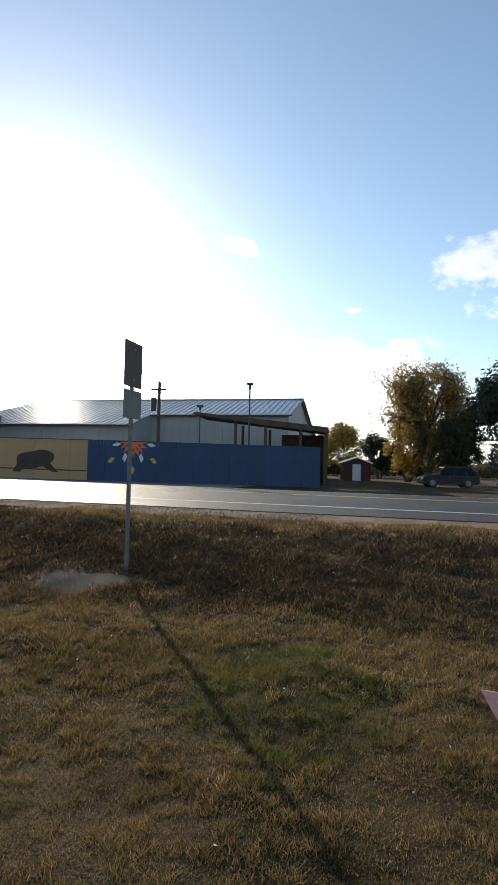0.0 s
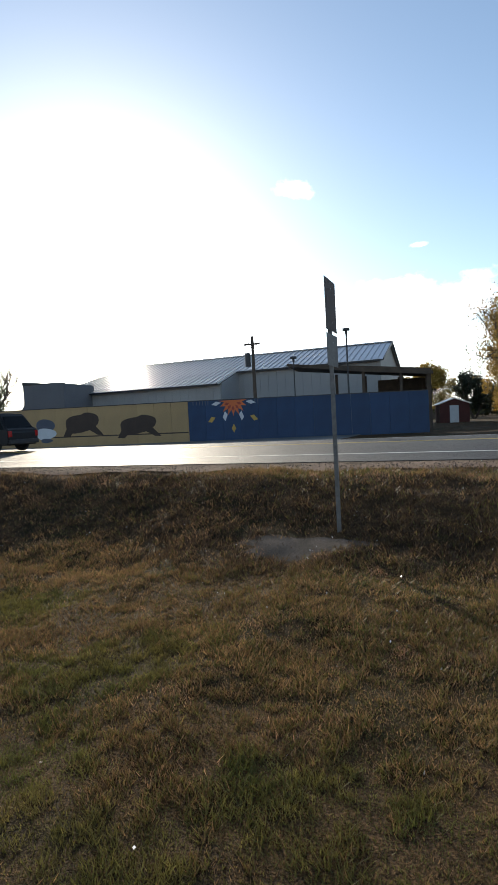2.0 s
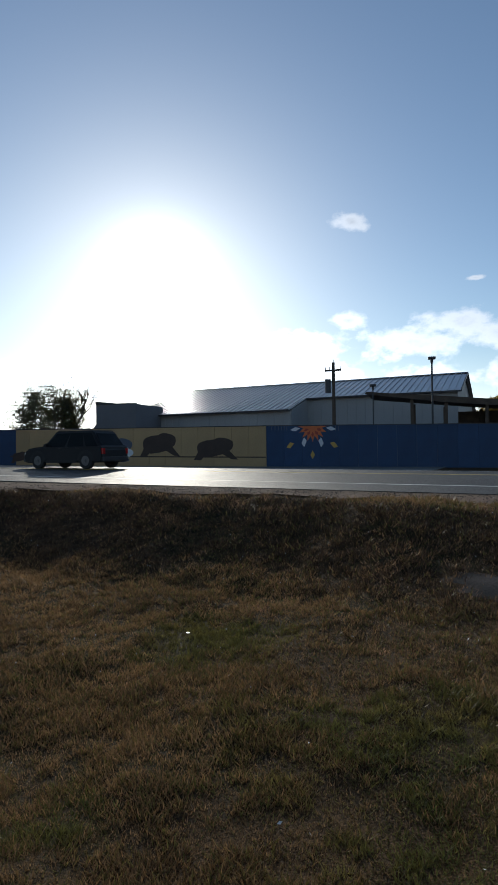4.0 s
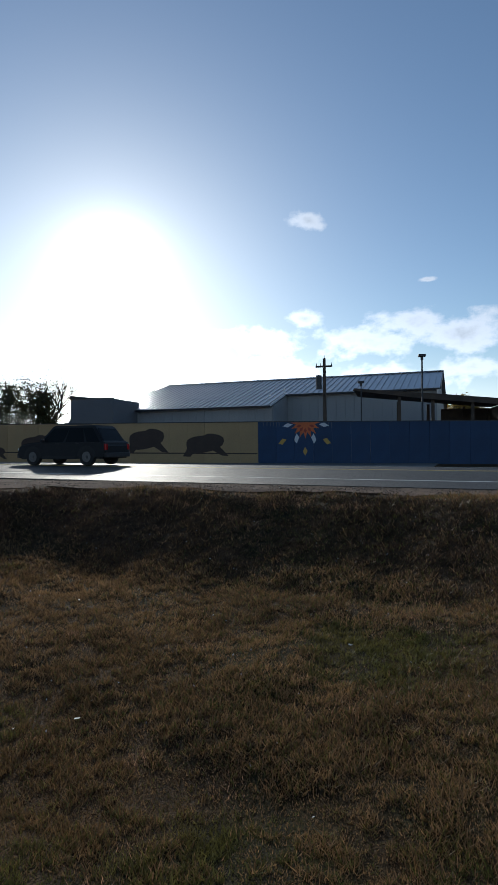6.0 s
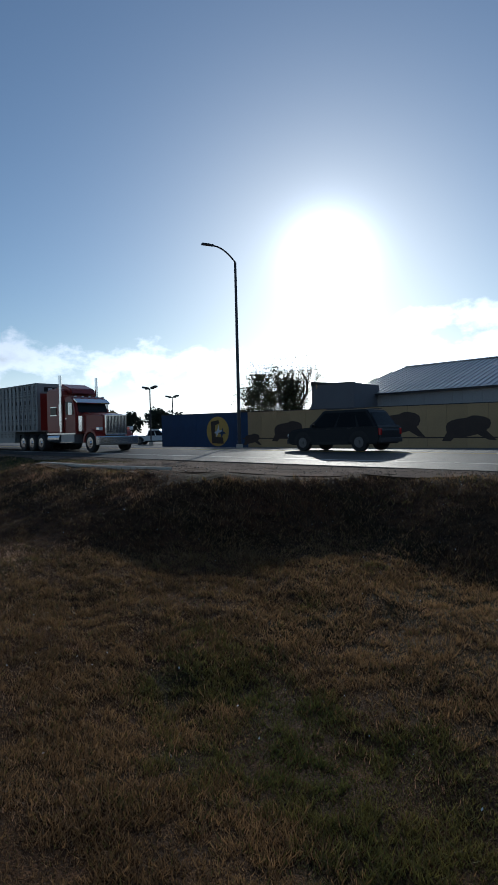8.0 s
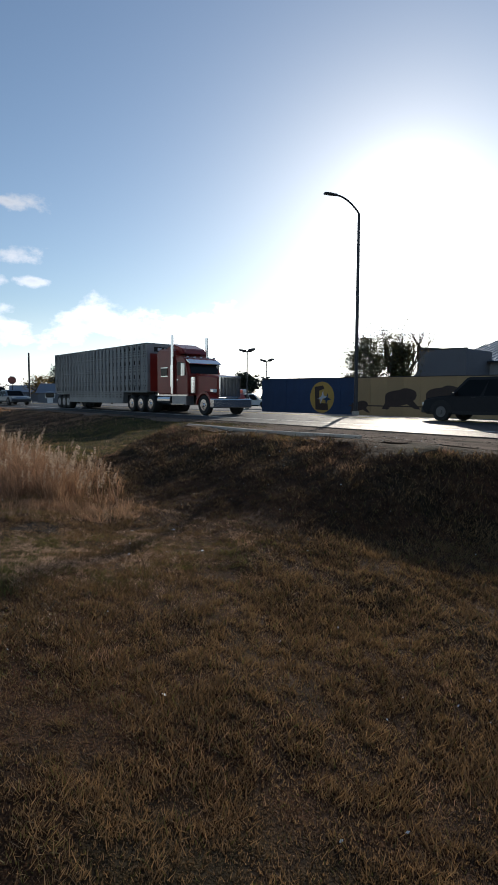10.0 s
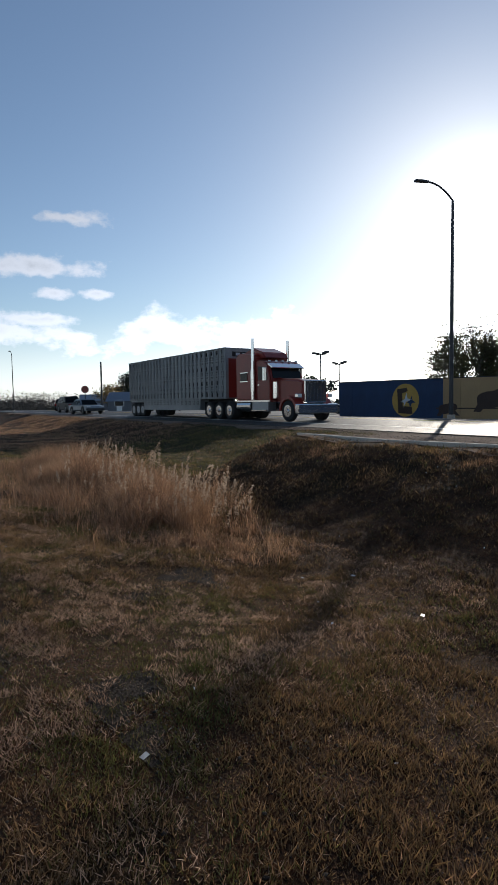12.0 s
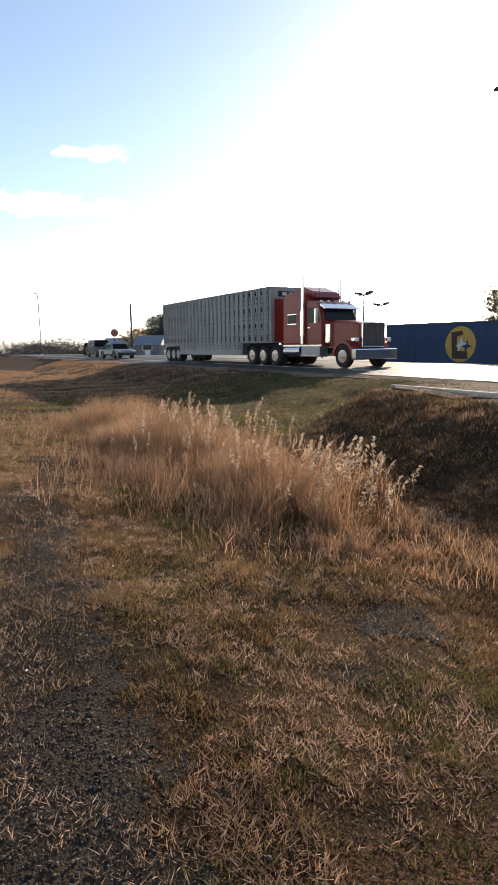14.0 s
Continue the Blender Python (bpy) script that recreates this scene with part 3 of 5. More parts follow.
    part("rake_trim", prism([(y1, z1 - 0.05), (0, zr - 0.05), (yb + 0.3, zb - 0.15), (yb + 0.3, zb + 0.05), (0, zr + 0.17), (y1, z1 + 0.17)], "x", x1 + 0.002, x1 + 0.08), "dark_metal", w)
    k = x0 - 1.6
    while k < xm - 0.5:
        part("siding_seam", box(k, k + 0.05, y0 + 0.46, y0 + 0.499, -0.5, z0 - 0.1), "siding", w)
        k += 0.9
    k = xm + 0.6
    while k < x1 - 0.6:
        part("siding_seam", box(k, k + 0.05, y1 + 0.46, y1 + 0.499, -0.5, z1 - 0.1), "siding", w)
        k += 0.9


build_warehouse()


def flat_roof_block():
    w = thing("office_block", "dark grey flat-roofed block beside the warehouse", "building", at=(-20.75, 14.4, 0), rz=-6)
    part("wall", box(0, 4.6, 0, 5.5, -0.5, 5.75), "grey_wall", w)
    part("parapet", prism([(-0.05, 5.75), (4.65, 5.75), (4.65, 5.82), (2.5, 5.86), (-0.05, 6.15)], "y", -0.05, 0.25), "dark_metal", w)
    part("lean_to", prism([(-1.3, 2.7), (0.0, 4.1), (0.0, -0.5), (-1.3, -0.5)], "y", 0.3, 3.5), "grey_wall", w)


M["grey_wall"] = material("grey_wall", (0.13, 0.135, 0.15), 0.7, scale=0.5, fine=12, var=0.15)
flat_roof_block()


def canopy():
    w = thing("canopy", "open timber canopy with a sagging brown sloping roof", "canopy", at=(6.35, 6.0, 0), rz=-4)
    part("roof", prism([(0, 5.1), (10.4, 3.95), (10.4, 4.25), (6.0, 4.72), (0, 5.28)], "y", 0, 5.5), "wood_dark", w)
    part("fascia", prism([(-0.1, 5.12), (5.2, 4.36), (10.5, 3.8), (10.5, 4.1), (0, 5.3)], "y", -0.12, -0.005), "wood_dark", w)
    for x, h in ((3.25, 4.6), (5.6, 4.3), (8.3, 4.05), (10.2, 3.85)):
        for y in (0.25, 5.1):
            part("post", box(x - 0.11, x + 0.11, y - 0.11, y + 0.11, -0.6, h), "wood_dark", w)
    part("back_wall", box(6.6, 10.3, 5.25, 5.4, -0.6, 3.9), "wood_dark", w)
    part("side_wall", box(10.31, 10.4, 0.4, 5.2, -0.6, 3.9), "wood_dark", w)


canopy()


def utility_pole(x, y, top, transformer=True, arm=1.1, rz=0.0, lean=0.0):
    z = gz(x, y) - 0.05
    w = thing("utility_pole", "weathered wooden utility pole with a crossarm", "utility pole", group="utility poles", at=(x, y, z), rz=rz)
    h = top - z
    part("pole", rod((0, 0, -0.3), (lean, 0, h), 0.15, 0.10, 10), "wood_dark", w)
    part("crossarm", box(lean - arm / 2, lean + arm / 2, -0.16, -0.09, h - 0.62, h - 0.5), "wood_dark", w)
    for k in (-0.45, -0.2, 0.45):
        part("insulator", rod((lean + k * arm, -0.12, h - 0.5), (lean + k * arm, -0.12, h - 0.32), 0.035, 0.02, 8), "galv", w)
    part("pole_pin", rod((lean, 0, h), (lean, 0, h + 0.22), 0.03, 0.02, 6), "galv", w)
    if transformer:
        part("transformer", rod((lean - 0.38, -0.05, h - 2.1), (lean - 0.38, -0.05, h - 1.15), 0.2, 0.2, 14), "dark_metal", w)
        part("bracket", box(lean - 0.25, lean - 0.05, -0.1, 0.0, h - 1.8, h - 1.7), "galv", w)
    return w


utility_pole(4.3, 2.3, 7.05, True, 1.15, -8)
utility_pole(-79.9, 21.3, 8.5, False, 2.6, 40)
utility_pole(-71.8, 18.4, 8.1, False, 2.4, 50, 0.7)
utility_pole(-96.0, 31.1, 8.9, False, 2.4, 50)


def flood_pole(x, y, top, heads=1, label="slim steel pole with a square flood lamp", r=0.07):
    z = gz(x, y) - 0.05
    w = thing("flood_lamp", label, "lamp post", group="lot lamp posts", at=(x, y, z))
    h = top - z
    part("pole", rod((0, 0, -0.3), (0, 0, h - 0.1), r, r * 0.8, 10), "dark_metal", w)
    part("base", rod((0, 0, -0.2), (0, 0, 0.45), 0.22, 0.2, 12), "concrete", w)
    if heads == 1:
        part("bracket", rod((0, 0, h - 0.35), (0.0, 0, h - 0.05), 0.09, 0.09, 8), "dark_metal", w)
        part("lamp_head", box(-0.24, 0.24, -0.2, 0.2, h - 0.12, h + 0.04, bev=0.03), "dark_metal", w)
    else:
        part("bracket", box(-0.55, 0.55, -0.04, 0.04, h - 0.24, h - 0.17), "dark_metal", w)
        for k in (-1, 1):
            bm = box(-0.3, 0.3, -0.2, 0.2, -0.09, 0.09, bev=0.03)
            bmesh.ops.transform(bm, matrix=pose(k * 0.55, 0, h - 0.05, 0, -12 * k, 0), verts=bm.verts[:])
            part("lamp_head", bm, "dark_metal", w)
    return w


flood_pole(10.8, 2.6, 7.1)
flood_pole(6.85, 5.6, 5.75, 1, "short grey pole with a small flood lamp", 0.05)
flood_pole(-33.7, 5.3, 5.95, 2, "lot lamp post with two square flood heads")
flood_pole(-37.1, 12.8, 5.6, 2, "lot lamp post with two square flood heads")
flood_pole(-53.9, 34.5, 4.8, 2, "distant lot lamp post with two flood heads")
flood_pole(-74.8, 19.0, 6.2, 1, "lot lamp post with one square head")


def street_lamp(x, y, top, reach, label="tall dark street lamp with a curved arm", r=0.08):
    z = gz(x, y)
    w = thing("street_lamp", label, "street lamp", group="street lamps", at=(x, y, z))
    h = top - z
    part("pole", rod((0, 0, -0.3), (0, 0, h), r, r * 0.6, 12), "dark_metal", w)
    part("base", rod((0, 0, -0.2), (0, 0, 0.3), r * 1.9, r * 1.7, 12), "concrete", w)
    part("hand_hole_cover", box(-0.05, 0.05, -r - 0.012, -r + 0.02, 0.5, 0.7), "dark_metal", w)
    bm = bmesh.new()
    last = Vector((0, 0, h))
    for k in range(1, 11):
        f = k / 10
        p = Vector((0, 0, h)) + Vector((reach[0], reach[1], 0)) * f + Vector((0, 0, reach[2] * (1 - (1 - f) ** 2.1)))
        rod(last, p, 0.05, 0.045, 8, bm)
        last = p
    part("arm", bm, "dark_metal", w)
    d = Vector((reach[0], reach[1], 0)).normalized()
    bm = box(-0.1, 0.25, -0.07, 0.07, -0.05, 0.06, bev=0.02)
    box(0.15, 0.65, -0.12, 0.12, -0.04, 0.06, bm, bev=0.03)
    bmesh.ops.transform(bm, matrix=Matrix.Translation(last) @ pose(0, 0, 0, 0, 0, math.degrees(math.atan2(d.y, d.x))), verts=bm.verts[:])
    part("lamp_head", bm, "dark_metal", w)
    return w


street_lamp(-14.95, -8.0, 11.3, (-0.75, -1.25, 0.8), r=0.115)
street_lamp(-85.0, -2.0, 9.2, (-1.6, 0.4, 0.7), "distant street lamp with a curved arm")
street_lamp(-106.5, 45.0, 10.2, (1.8, 0.4, 0.7), "distant street lamp with a curved arm")


def road_sign():
    x, y = 10.16, -28.64
    z = gz(x, y)
    w = thing("road_sign", "metal road sign with two plates on a post in the ditch", "road sign", at=(x, y, z), rz=-13)
    h = 3.12 - z
    part("post", box(-0.028, 0.028, -0.022, 0.022, -0.3, h - 0.05, bev=0.004), "post", w)
    part("plate", box(0.03, 0.036, -0.33, 0.27, h - 0.72, h, bev=0.0025), "sign_back", w, "upper sign plate seen from behind")
    part("plate", box(0.03, 0.036, -0.33, 0.27, h - 1.22, h - 0.77, bev=0.0025), "post", w, "lower sign plate")
    for k in (0.12, 0.6, 0.88, 1.1):
        part("bolt", rod((-0.034, 0, h - k), (0.042, 0, h - k), 0.01, 0.01, 6), "galv", w)


M["sign_back"] = material("sign_back", (0.085, 0.06, 0.052), 0.75, metal=0.0, scale=3, fine=25, var=0.2)
road_sign()


def triangle_sign():
    """A small three-cornered plate, point down, on a short stake."""
    x, y = 13.98, -33.94
    z = gz(x, y)
    w = thing("triangle_sign", "small red and white triangular sign on a low stake", "sign", at=(x, y, z), rz=-25)
    h = -0.17 - z
    part("plate", prism([(-0.26, h), (0.26, h + 0.02), (0.0, h - 0.45)], "y", -0.004, 0.004), "pink", w)
    part("centre", prism([(-0.17, h - 0.05), (0.17, h - 0.04), (0.0, h - 0.33)], "y", -0.008, -0.005), "pale", w)
    part("stake", box(-0.015, 0.015, 0.005, 0.03, -0.2, h - 0.05), "galv", w)


M["pink"] = material("pink", (0.62, 0.32, 0.30), 0.5, scale=3, fine=20, var=0.1)
triangle_sign()


def bare_patch():
    """Bare grey dirt round the foot of the road sign."""
    rr = np.linspace(0, 1, 7)
    aa = np.linspace(0, 2 * np.pi, 33)[:-1]
    R, A = np.meshgrid(rr, aa, indexing="ij")
    wob = 1 + 0.22 * np.sin(3 * A + 1) + 0.12 * np.sin(7 * A)
    X = 9.55 + 0.95 * R * wob * np.cos(A)
    Y = -29.0 + 0.42 * R * wob * np.sin(A) - 0.12 * (X - 9.55)
    Z = height(X, Y) + 0.012 * (1 - R ** 4) - 0.004
    v = np.stack([X.ravel(), Y.ravel(), Z.ravel()], 1)
    n = len(aa)
    f = [(i * n + k, i * n + (k + 1) % n, (i + 1) * n + (k + 1) % n, (i + 1) * n + k) for i in range(len(rr) - 1) for k in range(n)]
    tagged(mesh_object("dirt_patch", v.tolist(), f, "dirt", smooth=True), "bare pale grey dirt in the grass round a signpost", "dirt patch", kind="structure")


M["dirt"] = material("dirt", (0.125, 0.10, 0.082), 1.0, spec=0.05, second=(0.07, 0.058, 0.046), scale=2.5, fine=45, var=0.35, bump=0.8, bump_scale=50)
bare_patch()


# ---------------------------------------------------------------- vehicles
M["glass"] = material("glass", (0.012, 0.014, 0.016), 0.15, scale=1, fine=5, var=0.05, spec=0.22)
# near-black that gives the shade behind the trailer's air holes
M["hole_dark"] = material("hole_dark", (0.022, 0.022, 0.022), 0.8, scale=1, fine=12, var=0.3)
M["lamp_glass"] = material("lamp_glass", (0.7, 0.7, 0.68), 0.15, scale=2, fine=9, var=0.08)
M["tail"] = material("tail", (0.35, 0.01, 0.01), 0.25, scale=2, fine=9, var=0.1)


def wheel(parent, x, y, r, wd, rim="chrome", side=-1, widen=1.0):
    """A wheel with its outer face towards side (in y)."""
    w = part("wheel", rod((x, y - wd / 2, r), (x, y + wd / 2, r), r * 0.56, r * 0.56, 18), "black", parent)
    bm = bmesh.new()
    n = 28
    prof = [(r * 0.58, -wd / 2), (r * 0.92, -wd / 2), (r, -wd * 0.36), (r, wd * 0.36), (r * 0.92, wd / 2), (r * 0.58, wd / 2)]
    rings = []
    for k in range(n):
        a = 2 * math.pi * k / n
        rings.append([bm.verts.new((x + p * math.cos(a), y + q, r + p * math.sin(a))) for p, q in prof])
    for k in range(n):
        a, b = rings[k], rings[(k + 1) % n]
        for j in range(len(prof)):
            bm.faces.new((a[j], a[(j + 1) % len(prof)], b[(j + 1) % len(prof)], b[j]))
    bmesh.ops.recalc_face_normals(bm, faces=bm.faces[:])
    part("tyre", bm, "rubber", w, smooth=False)
    f = y + side * (wd / 2 + 0.005)
    bm = rod((x, f, r), (x, f - side * 0.06, r), r * 0.57, r * 0.57, 20)
    rod((x, f + side * 0.05, r), (x, f, r), r * 0.17, r * 0.22, 12, bm)
    for k in range(8):
        a = k * math.pi / 4
        px, pz = x + r * 0.38 * math.cos(a), r + r * 0.38 * math.sin(a)
        rod((px, f + side * 0.012, pz), (px, f, pz), r * 0.05, r * 0.05, 6, bm)
    part("rim", bm, rim, w)
    if widen != 1.0:
        for ob in (w, *w.children):
            for v in ob.data.vertices:
                v.co.x = x + (v.co.x - x) * widen
    return w


def cell_sheet(xs, zs, hole, y0, y1, bm):
    """An upright sheet with real openings, given cell by cell."""
    for y, flip in ((y0, False), (y1, True)):
        grid = [[bm.verts.new((x, y, z)) for x in xs] for z in zs]
        for j in range(len(zs) - 1):
            for i in range(len(xs) - 1):
                if hole(i, j):
                    continue
                q = (grid[j][i], grid[j][i + 1], grid[j + 1][i + 1], grid[j + 1][i])
                bm.faces.new(q[::-1] if flip else q)
    for v in [v for v in bm.verts if not v.link_faces]:
        bm.verts.remove(v)


TRUCK_LEN = 0.92     # its length against that of a standard long rig


def livestock_truck():
    x0, y0 = -24.5, -14.05
    zr = float(road_height(x0, y0 + 1.3))
    w = thing("livestock_truck", "red long-nosed truck with a silver slatted livestock trailer", "truck", at=(x0, y0, zr), rz=ROAD_DEG)
    w.matrix_world = pose(x0, y0, zr - 0.03, 0, 0.45, ROAD_DEG) @ Matrix.Translation((-15.95 * (1 - TRUCK_LEN), 0, 0)) @ Matrix.Diagonal((TRUCK_LEN, 1, 1, 1))
    # --- trailer
    tr = part("trailer", box(-15.9, -0.05, 0.06, 2.54, 1.18, 1.26), "alu", w, "silver aluminium livestock trailer with rows of punched air holes")
    big, small = 0.25, 0.095
    rows = []
    for top in (3.86, 2.98, 2.12, 1.42):
        rows.append((top - big / 2, top + big / 2, True))
        for k in range(3):
            c = top - 0.24 - 0.145 * k
            rows.append((c - small / 2, c + small / 2, False))
    rows = sorted(rows)
    pitch = 0.58
    for y in (0.0, 2.56):
        for a, b, zlo in ((-15.9, -12.9, 1.2), (-12.9, -3.4, 0.55), (-3.4, 0.0, 1.2)):
            xs = [a]
            n = int((b - a) / pitch)
            for k in range(n):
                c = a + (k + 0.5) * (b - a) / n
                for dx in (-0.17, -0.12, -0.03, 0.03, 0.12, 0.17):
                    xs.append(c + dx)
            xs.append(b)
            zs, zk = [zlo], []
            for lo, hi, isbig in rows:
                if lo < zlo + 0.06:
                    continue
                zk += [None, "b" if isbig else "s"]
                zs += [lo, hi]
            zk.append(None)
            zs.append(4.06)

            def hole(i, j):
                mid = (xs[i] + xs[i + 1]) / 2
                k = (mid - a) / ((b - a) / n)
                off = abs((k % 1.0) - 0.5) * (b - a) / n
                if zk[j] is None:
                    return False
                if zk[j] == "b":
                    return off < 0.12
                return 0.03 < off < 0.17
            bm = bmesh.new()
            cell_sheet(xs, zs, hole, y, y + 0.04, bm)
            part("side_panel", bm, "alu", tr)
    me = None
    for k in range(28):
        x = -15.9 + k * pitch
        if me is None:
            bm = box(-0.025, 0.025, -0.035, -0.002, 1.2, 4.05)
            me = bpy.data.meshes.new("rib")
            bm.to_mesh(me)
            bm.free()
            me.materials.append(M["alu"])
        ob = new("rib", me)
        ob.location = (x, 0, 0)
        ob.parent = tr
    for z in (2.55, 1.72, 1.24, 3.42):
        part("rail", box(-15.9, 0.0, -0.05, -0.003, z - 0.03, z + 0.03), "alu", tr)
    part("top_rail", box(-15.95, 0.05, -0.05, 2.65, 4.06, 4.12, bev=0.015), "alu", tr)
    part("belly", box(-12.9, -3.4, -0.02, 2.6, 0.5, 0.56), "alu", tr)
    part("belly", box(-3.4, -3.34, 0.05, 2.5, 0.55, 1.2), "alu", tr)
    part("belly", box(-12.96, -12.9, 0.05, 2.5, 0.55, 1.2), "alu", tr)
    part("nose", box(0.0, 0.06, 0.0, 2.6, 1.2, 4.06), "alu", tr)
    part("nose_panel", box(0.064, 0.07, 0.2, 2.4, 1.25, 3.5), "red", tr)
    part("lettering_board", box(0.064, 0.075, 0.45, 2.1, 3.62, 3.9), "black", tr)
    for k in range(3):
        part("bar", box(0.077, 0.082, 0.7 + k * 0.45, 0.98 + k * 0.45, 3.68, 3.84), "pale", tr)
    part("rear_door", box(-15.96, -15.905, 0.0, 2.6, 1.2, 4.06), "alu", tr)
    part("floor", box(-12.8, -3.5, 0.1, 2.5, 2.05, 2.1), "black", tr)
    # unseen dark sheet added inside so that the air holes look shaded
    part("partition", box(-15.8, -0.2, 0.62, 0.66, 0.62, 4.0), "hole_dark", tr)
    part("mudguard", box(-15.8, -13.1, 0.05, 2.55, 1.06, 1.17, bev=0.03), "alu", tr)
    for x in (-15.2, -14.2, -13.3):
        for y, s in ((0.28, -1), (2.32, 1)):
            wheel(tr, x, y, 0.5, 0.5, "galv", s, 1 / TRUCK_LEN)
    # --- tractor
    tc = part("tractor", box(-2.6, 6.9, 0.85, 1.75, 0.62, 0.9), "black", w, "glossy red long-nosed tractor with chrome trim")
    slp = prism([(1.0, 1.05), (3.0, 1.05), (3.0, 3.45), (2.7, 3.62), (1.25, 3.66), (1.0, 3.5)], "y", 0.14, 2.46)
    bmesh.ops.bevel(slp, geom=slp.edges[:], offset=0.09, segments=3, affect="EDGES")
    part("sleeper", slp, "red", tc, smooth=False)
    part("sleeper_window", box(1.55, 2.3, 0.115, 0.145, 2.12, 2.55, bev=0.01), "glass", tc)
    part("window_trim", box(1.5, 2.35, 0.122, 0.142, 2.07, 2.12), "chrome", tc)
    part("window_trim", box(1.5, 2.35, 0.122, 0.142, 2.55, 2.6), "chrome", tc)
    fa = prism([(1.1, 3.6), (2.2, 3.95), (3.3, 3.62), (3.6, 3.3), (1.1, 3.5)], "y", 0.5, 2.1)
    bmesh.ops.bevel(fa, geom=fa.edges[:], offset=0.06, segments=2, affect="EDGES")
    part("roof_fairing", fa, "red", tc)
    cb = prism([(3.0, 1.05), (4.5, 1.05), (4.5, 2.2), (4.25, 2.95), (3.9, 3.12), (3.0, 3.2)], "y", 0.2, 2.4)
    bmesh.ops.bevel(cb, geom=cb.edges[:], offset=0.07, segments=2, affect="EDGES")
    part("cab", cb, "red", tc)
    part("windscreen", prism([(4.52, 2.2), (4.28, 2.88), (4.31, 2.89), (4.55, 2.2)], "y", 0.38, 2.22), "glass", tc)
    part("side_window", prism([(3.35, 2.12), (4.25, 2.12), (4.1, 2.8), (3.35, 2.85)], "y", 0.175, 0.215), "glass", tc)
    part("visor", prism([(4.2, 2.92), (4.62, 2.72), (4.64, 2.76), (4.22, 2.99)], "y", 0.25, 2.35), "chrome", tc)
    part("door_seam", box(3.22, 3.24, 0.19, 0.215, 1.1, 2.95), "black", tc)
    part("door_handle", box(3.3, 3.48, 0.165, 0.198, 1.85, 1.9), "chrome", tc)
    for k in range(5):
        part("marker_light", box(4.0, 4.14, 0.4 + k * 0.44, 0.5 + k * 0.44, 3.08, 3.16, bev=0.02), "lamp_glass", tc)
    hd = prism([(4.5, 0.95), (6.9, 0.95), (6.95, 1.95), (6.6, 2.06), (4.5, 2.22)], "y", 0.55, 2.05)
    bmesh.ops.bevel(hd, geom=hd.edges[:], offset=0.1, segments=3, affect="EDGES")
    part("hood", hd, "red", tc)
    part("grille_frame", box(6.93, 7.03, 0.62, 1.98, 0.92, 2.02, bev=0.03), "chrome", tc)
    for k in range(14):
        part("grille_bar", box(7.032, 7.05, 0.7 + k * 0.092, 0.735 + k * 0.092, 1.0, 1.94), "dark_metal", tc)
    part("bumper", box(7.0, 7.28, 0.02, 2.58, 0.38, 0.86, bev=0.05), "chrome", tc)
    for y in (0.18, 2.14):
        fd = bmesh.new()
        pts = [(6.2 + 0.78 * math.cos(a), 0.52 + 0.72 * math.sin(a)) for a in [math.pi * k / 10 for k in range(11)]]
        inn = [(6.2 + 0.64 * math.cos(a), 0.52 + 0.58 * math.sin(a)) for a in [math.pi * k / 10 for k in range(10, -1, -1)]]
        prism(pts + inn, "y", y - 0.06, y + 0.5 if y < 1 else y + 0.32, fd)
        part("fender", fd, "red", tc)
        hl = part("headlight", box(6.72, 6.98, y + 0.02, y + 0.3, 1.16, 1.36, bev=0.04), "chrome", tc)
        part("lens", box(6.981, 6.99, y + 0.05, y + 0.27, 1.18, 1.34), "lamp_glass", hl)
    for y in (0.13, 2.47):
        part("exhaust_stack", rod((2.98, y - 0.06, 1.1), (2.98, y - 0.06, 4.35), 0.085, 0.085, 14), "chrome", tc)
        part("heat_shield", rod((2.98, y - 0.06, 1.5), (2.98, y - 0.06, 2.7), 0.115, 0.115, 14), "chrome", tc)
        part("air_cleaner", rod((4.72, 0.42 if y < 1 else 2.18, 1.15), (4.72, 0.42 if y < 1 else 2.18, 2.0), 0.17, 0.17, 14), "chrome", tc)
        mm = part("mirror", box(4.32, 4.42, y - 0.3, y - 0.1, 2.05, 2.75, bev=0.02), "chrome", tc)
        part("mirror_arm", rod((4.3, y, 2.68), (4.36, y - 0.2, 2.7), 0.015, 0.015, 6), "chrome", mm)
        part("fuel_tank", rod((1.1, 0.42 if y < 1 else 2.18, 0.75), (2.6, 0.42 if y < 1 else 2.18, 0.75), 0.31, 0.31, 18), "chrome", tc)
    part("step_box", box(2.75, 4.35, 0.16, 0.7, 0.48, 1.0, bev=0.03), "galv", tc)
    part("step", box(2.8, 4.3, 0.06, 0.2, 0.5, 0.55), "chrome", tc)
    part("cab_skirt", box(1.0, 4.5, 0.16, 2.44, 0.98, 1.06), "chrome", tc)
    part("aerial", rod((4.4, 0.1, 2.8), (4.4, 0.08, 3.9), 0.008, 0.005, 5), "black", tc)
    for x in (0.35, -0.95, -2.2):
        for y, s in ((0.33, -1), (2.27, 1)):
            wheel(tc, x, y, 0.51, 0.55, "chrome", s, 1 / TRUCK_LEN)
    part("mud_flap", box(-2.85, -2.83, 0.1, 0.65, 0.25, 1.0), "black", tc)
    for y, s in ((0.28, -1), (2.32, 1)):
        wheel(tc, 6.2, y, 0.52, 0.3, "chrome", s, 1 / TRUCK_LEN)
    return w


livestock_truck()


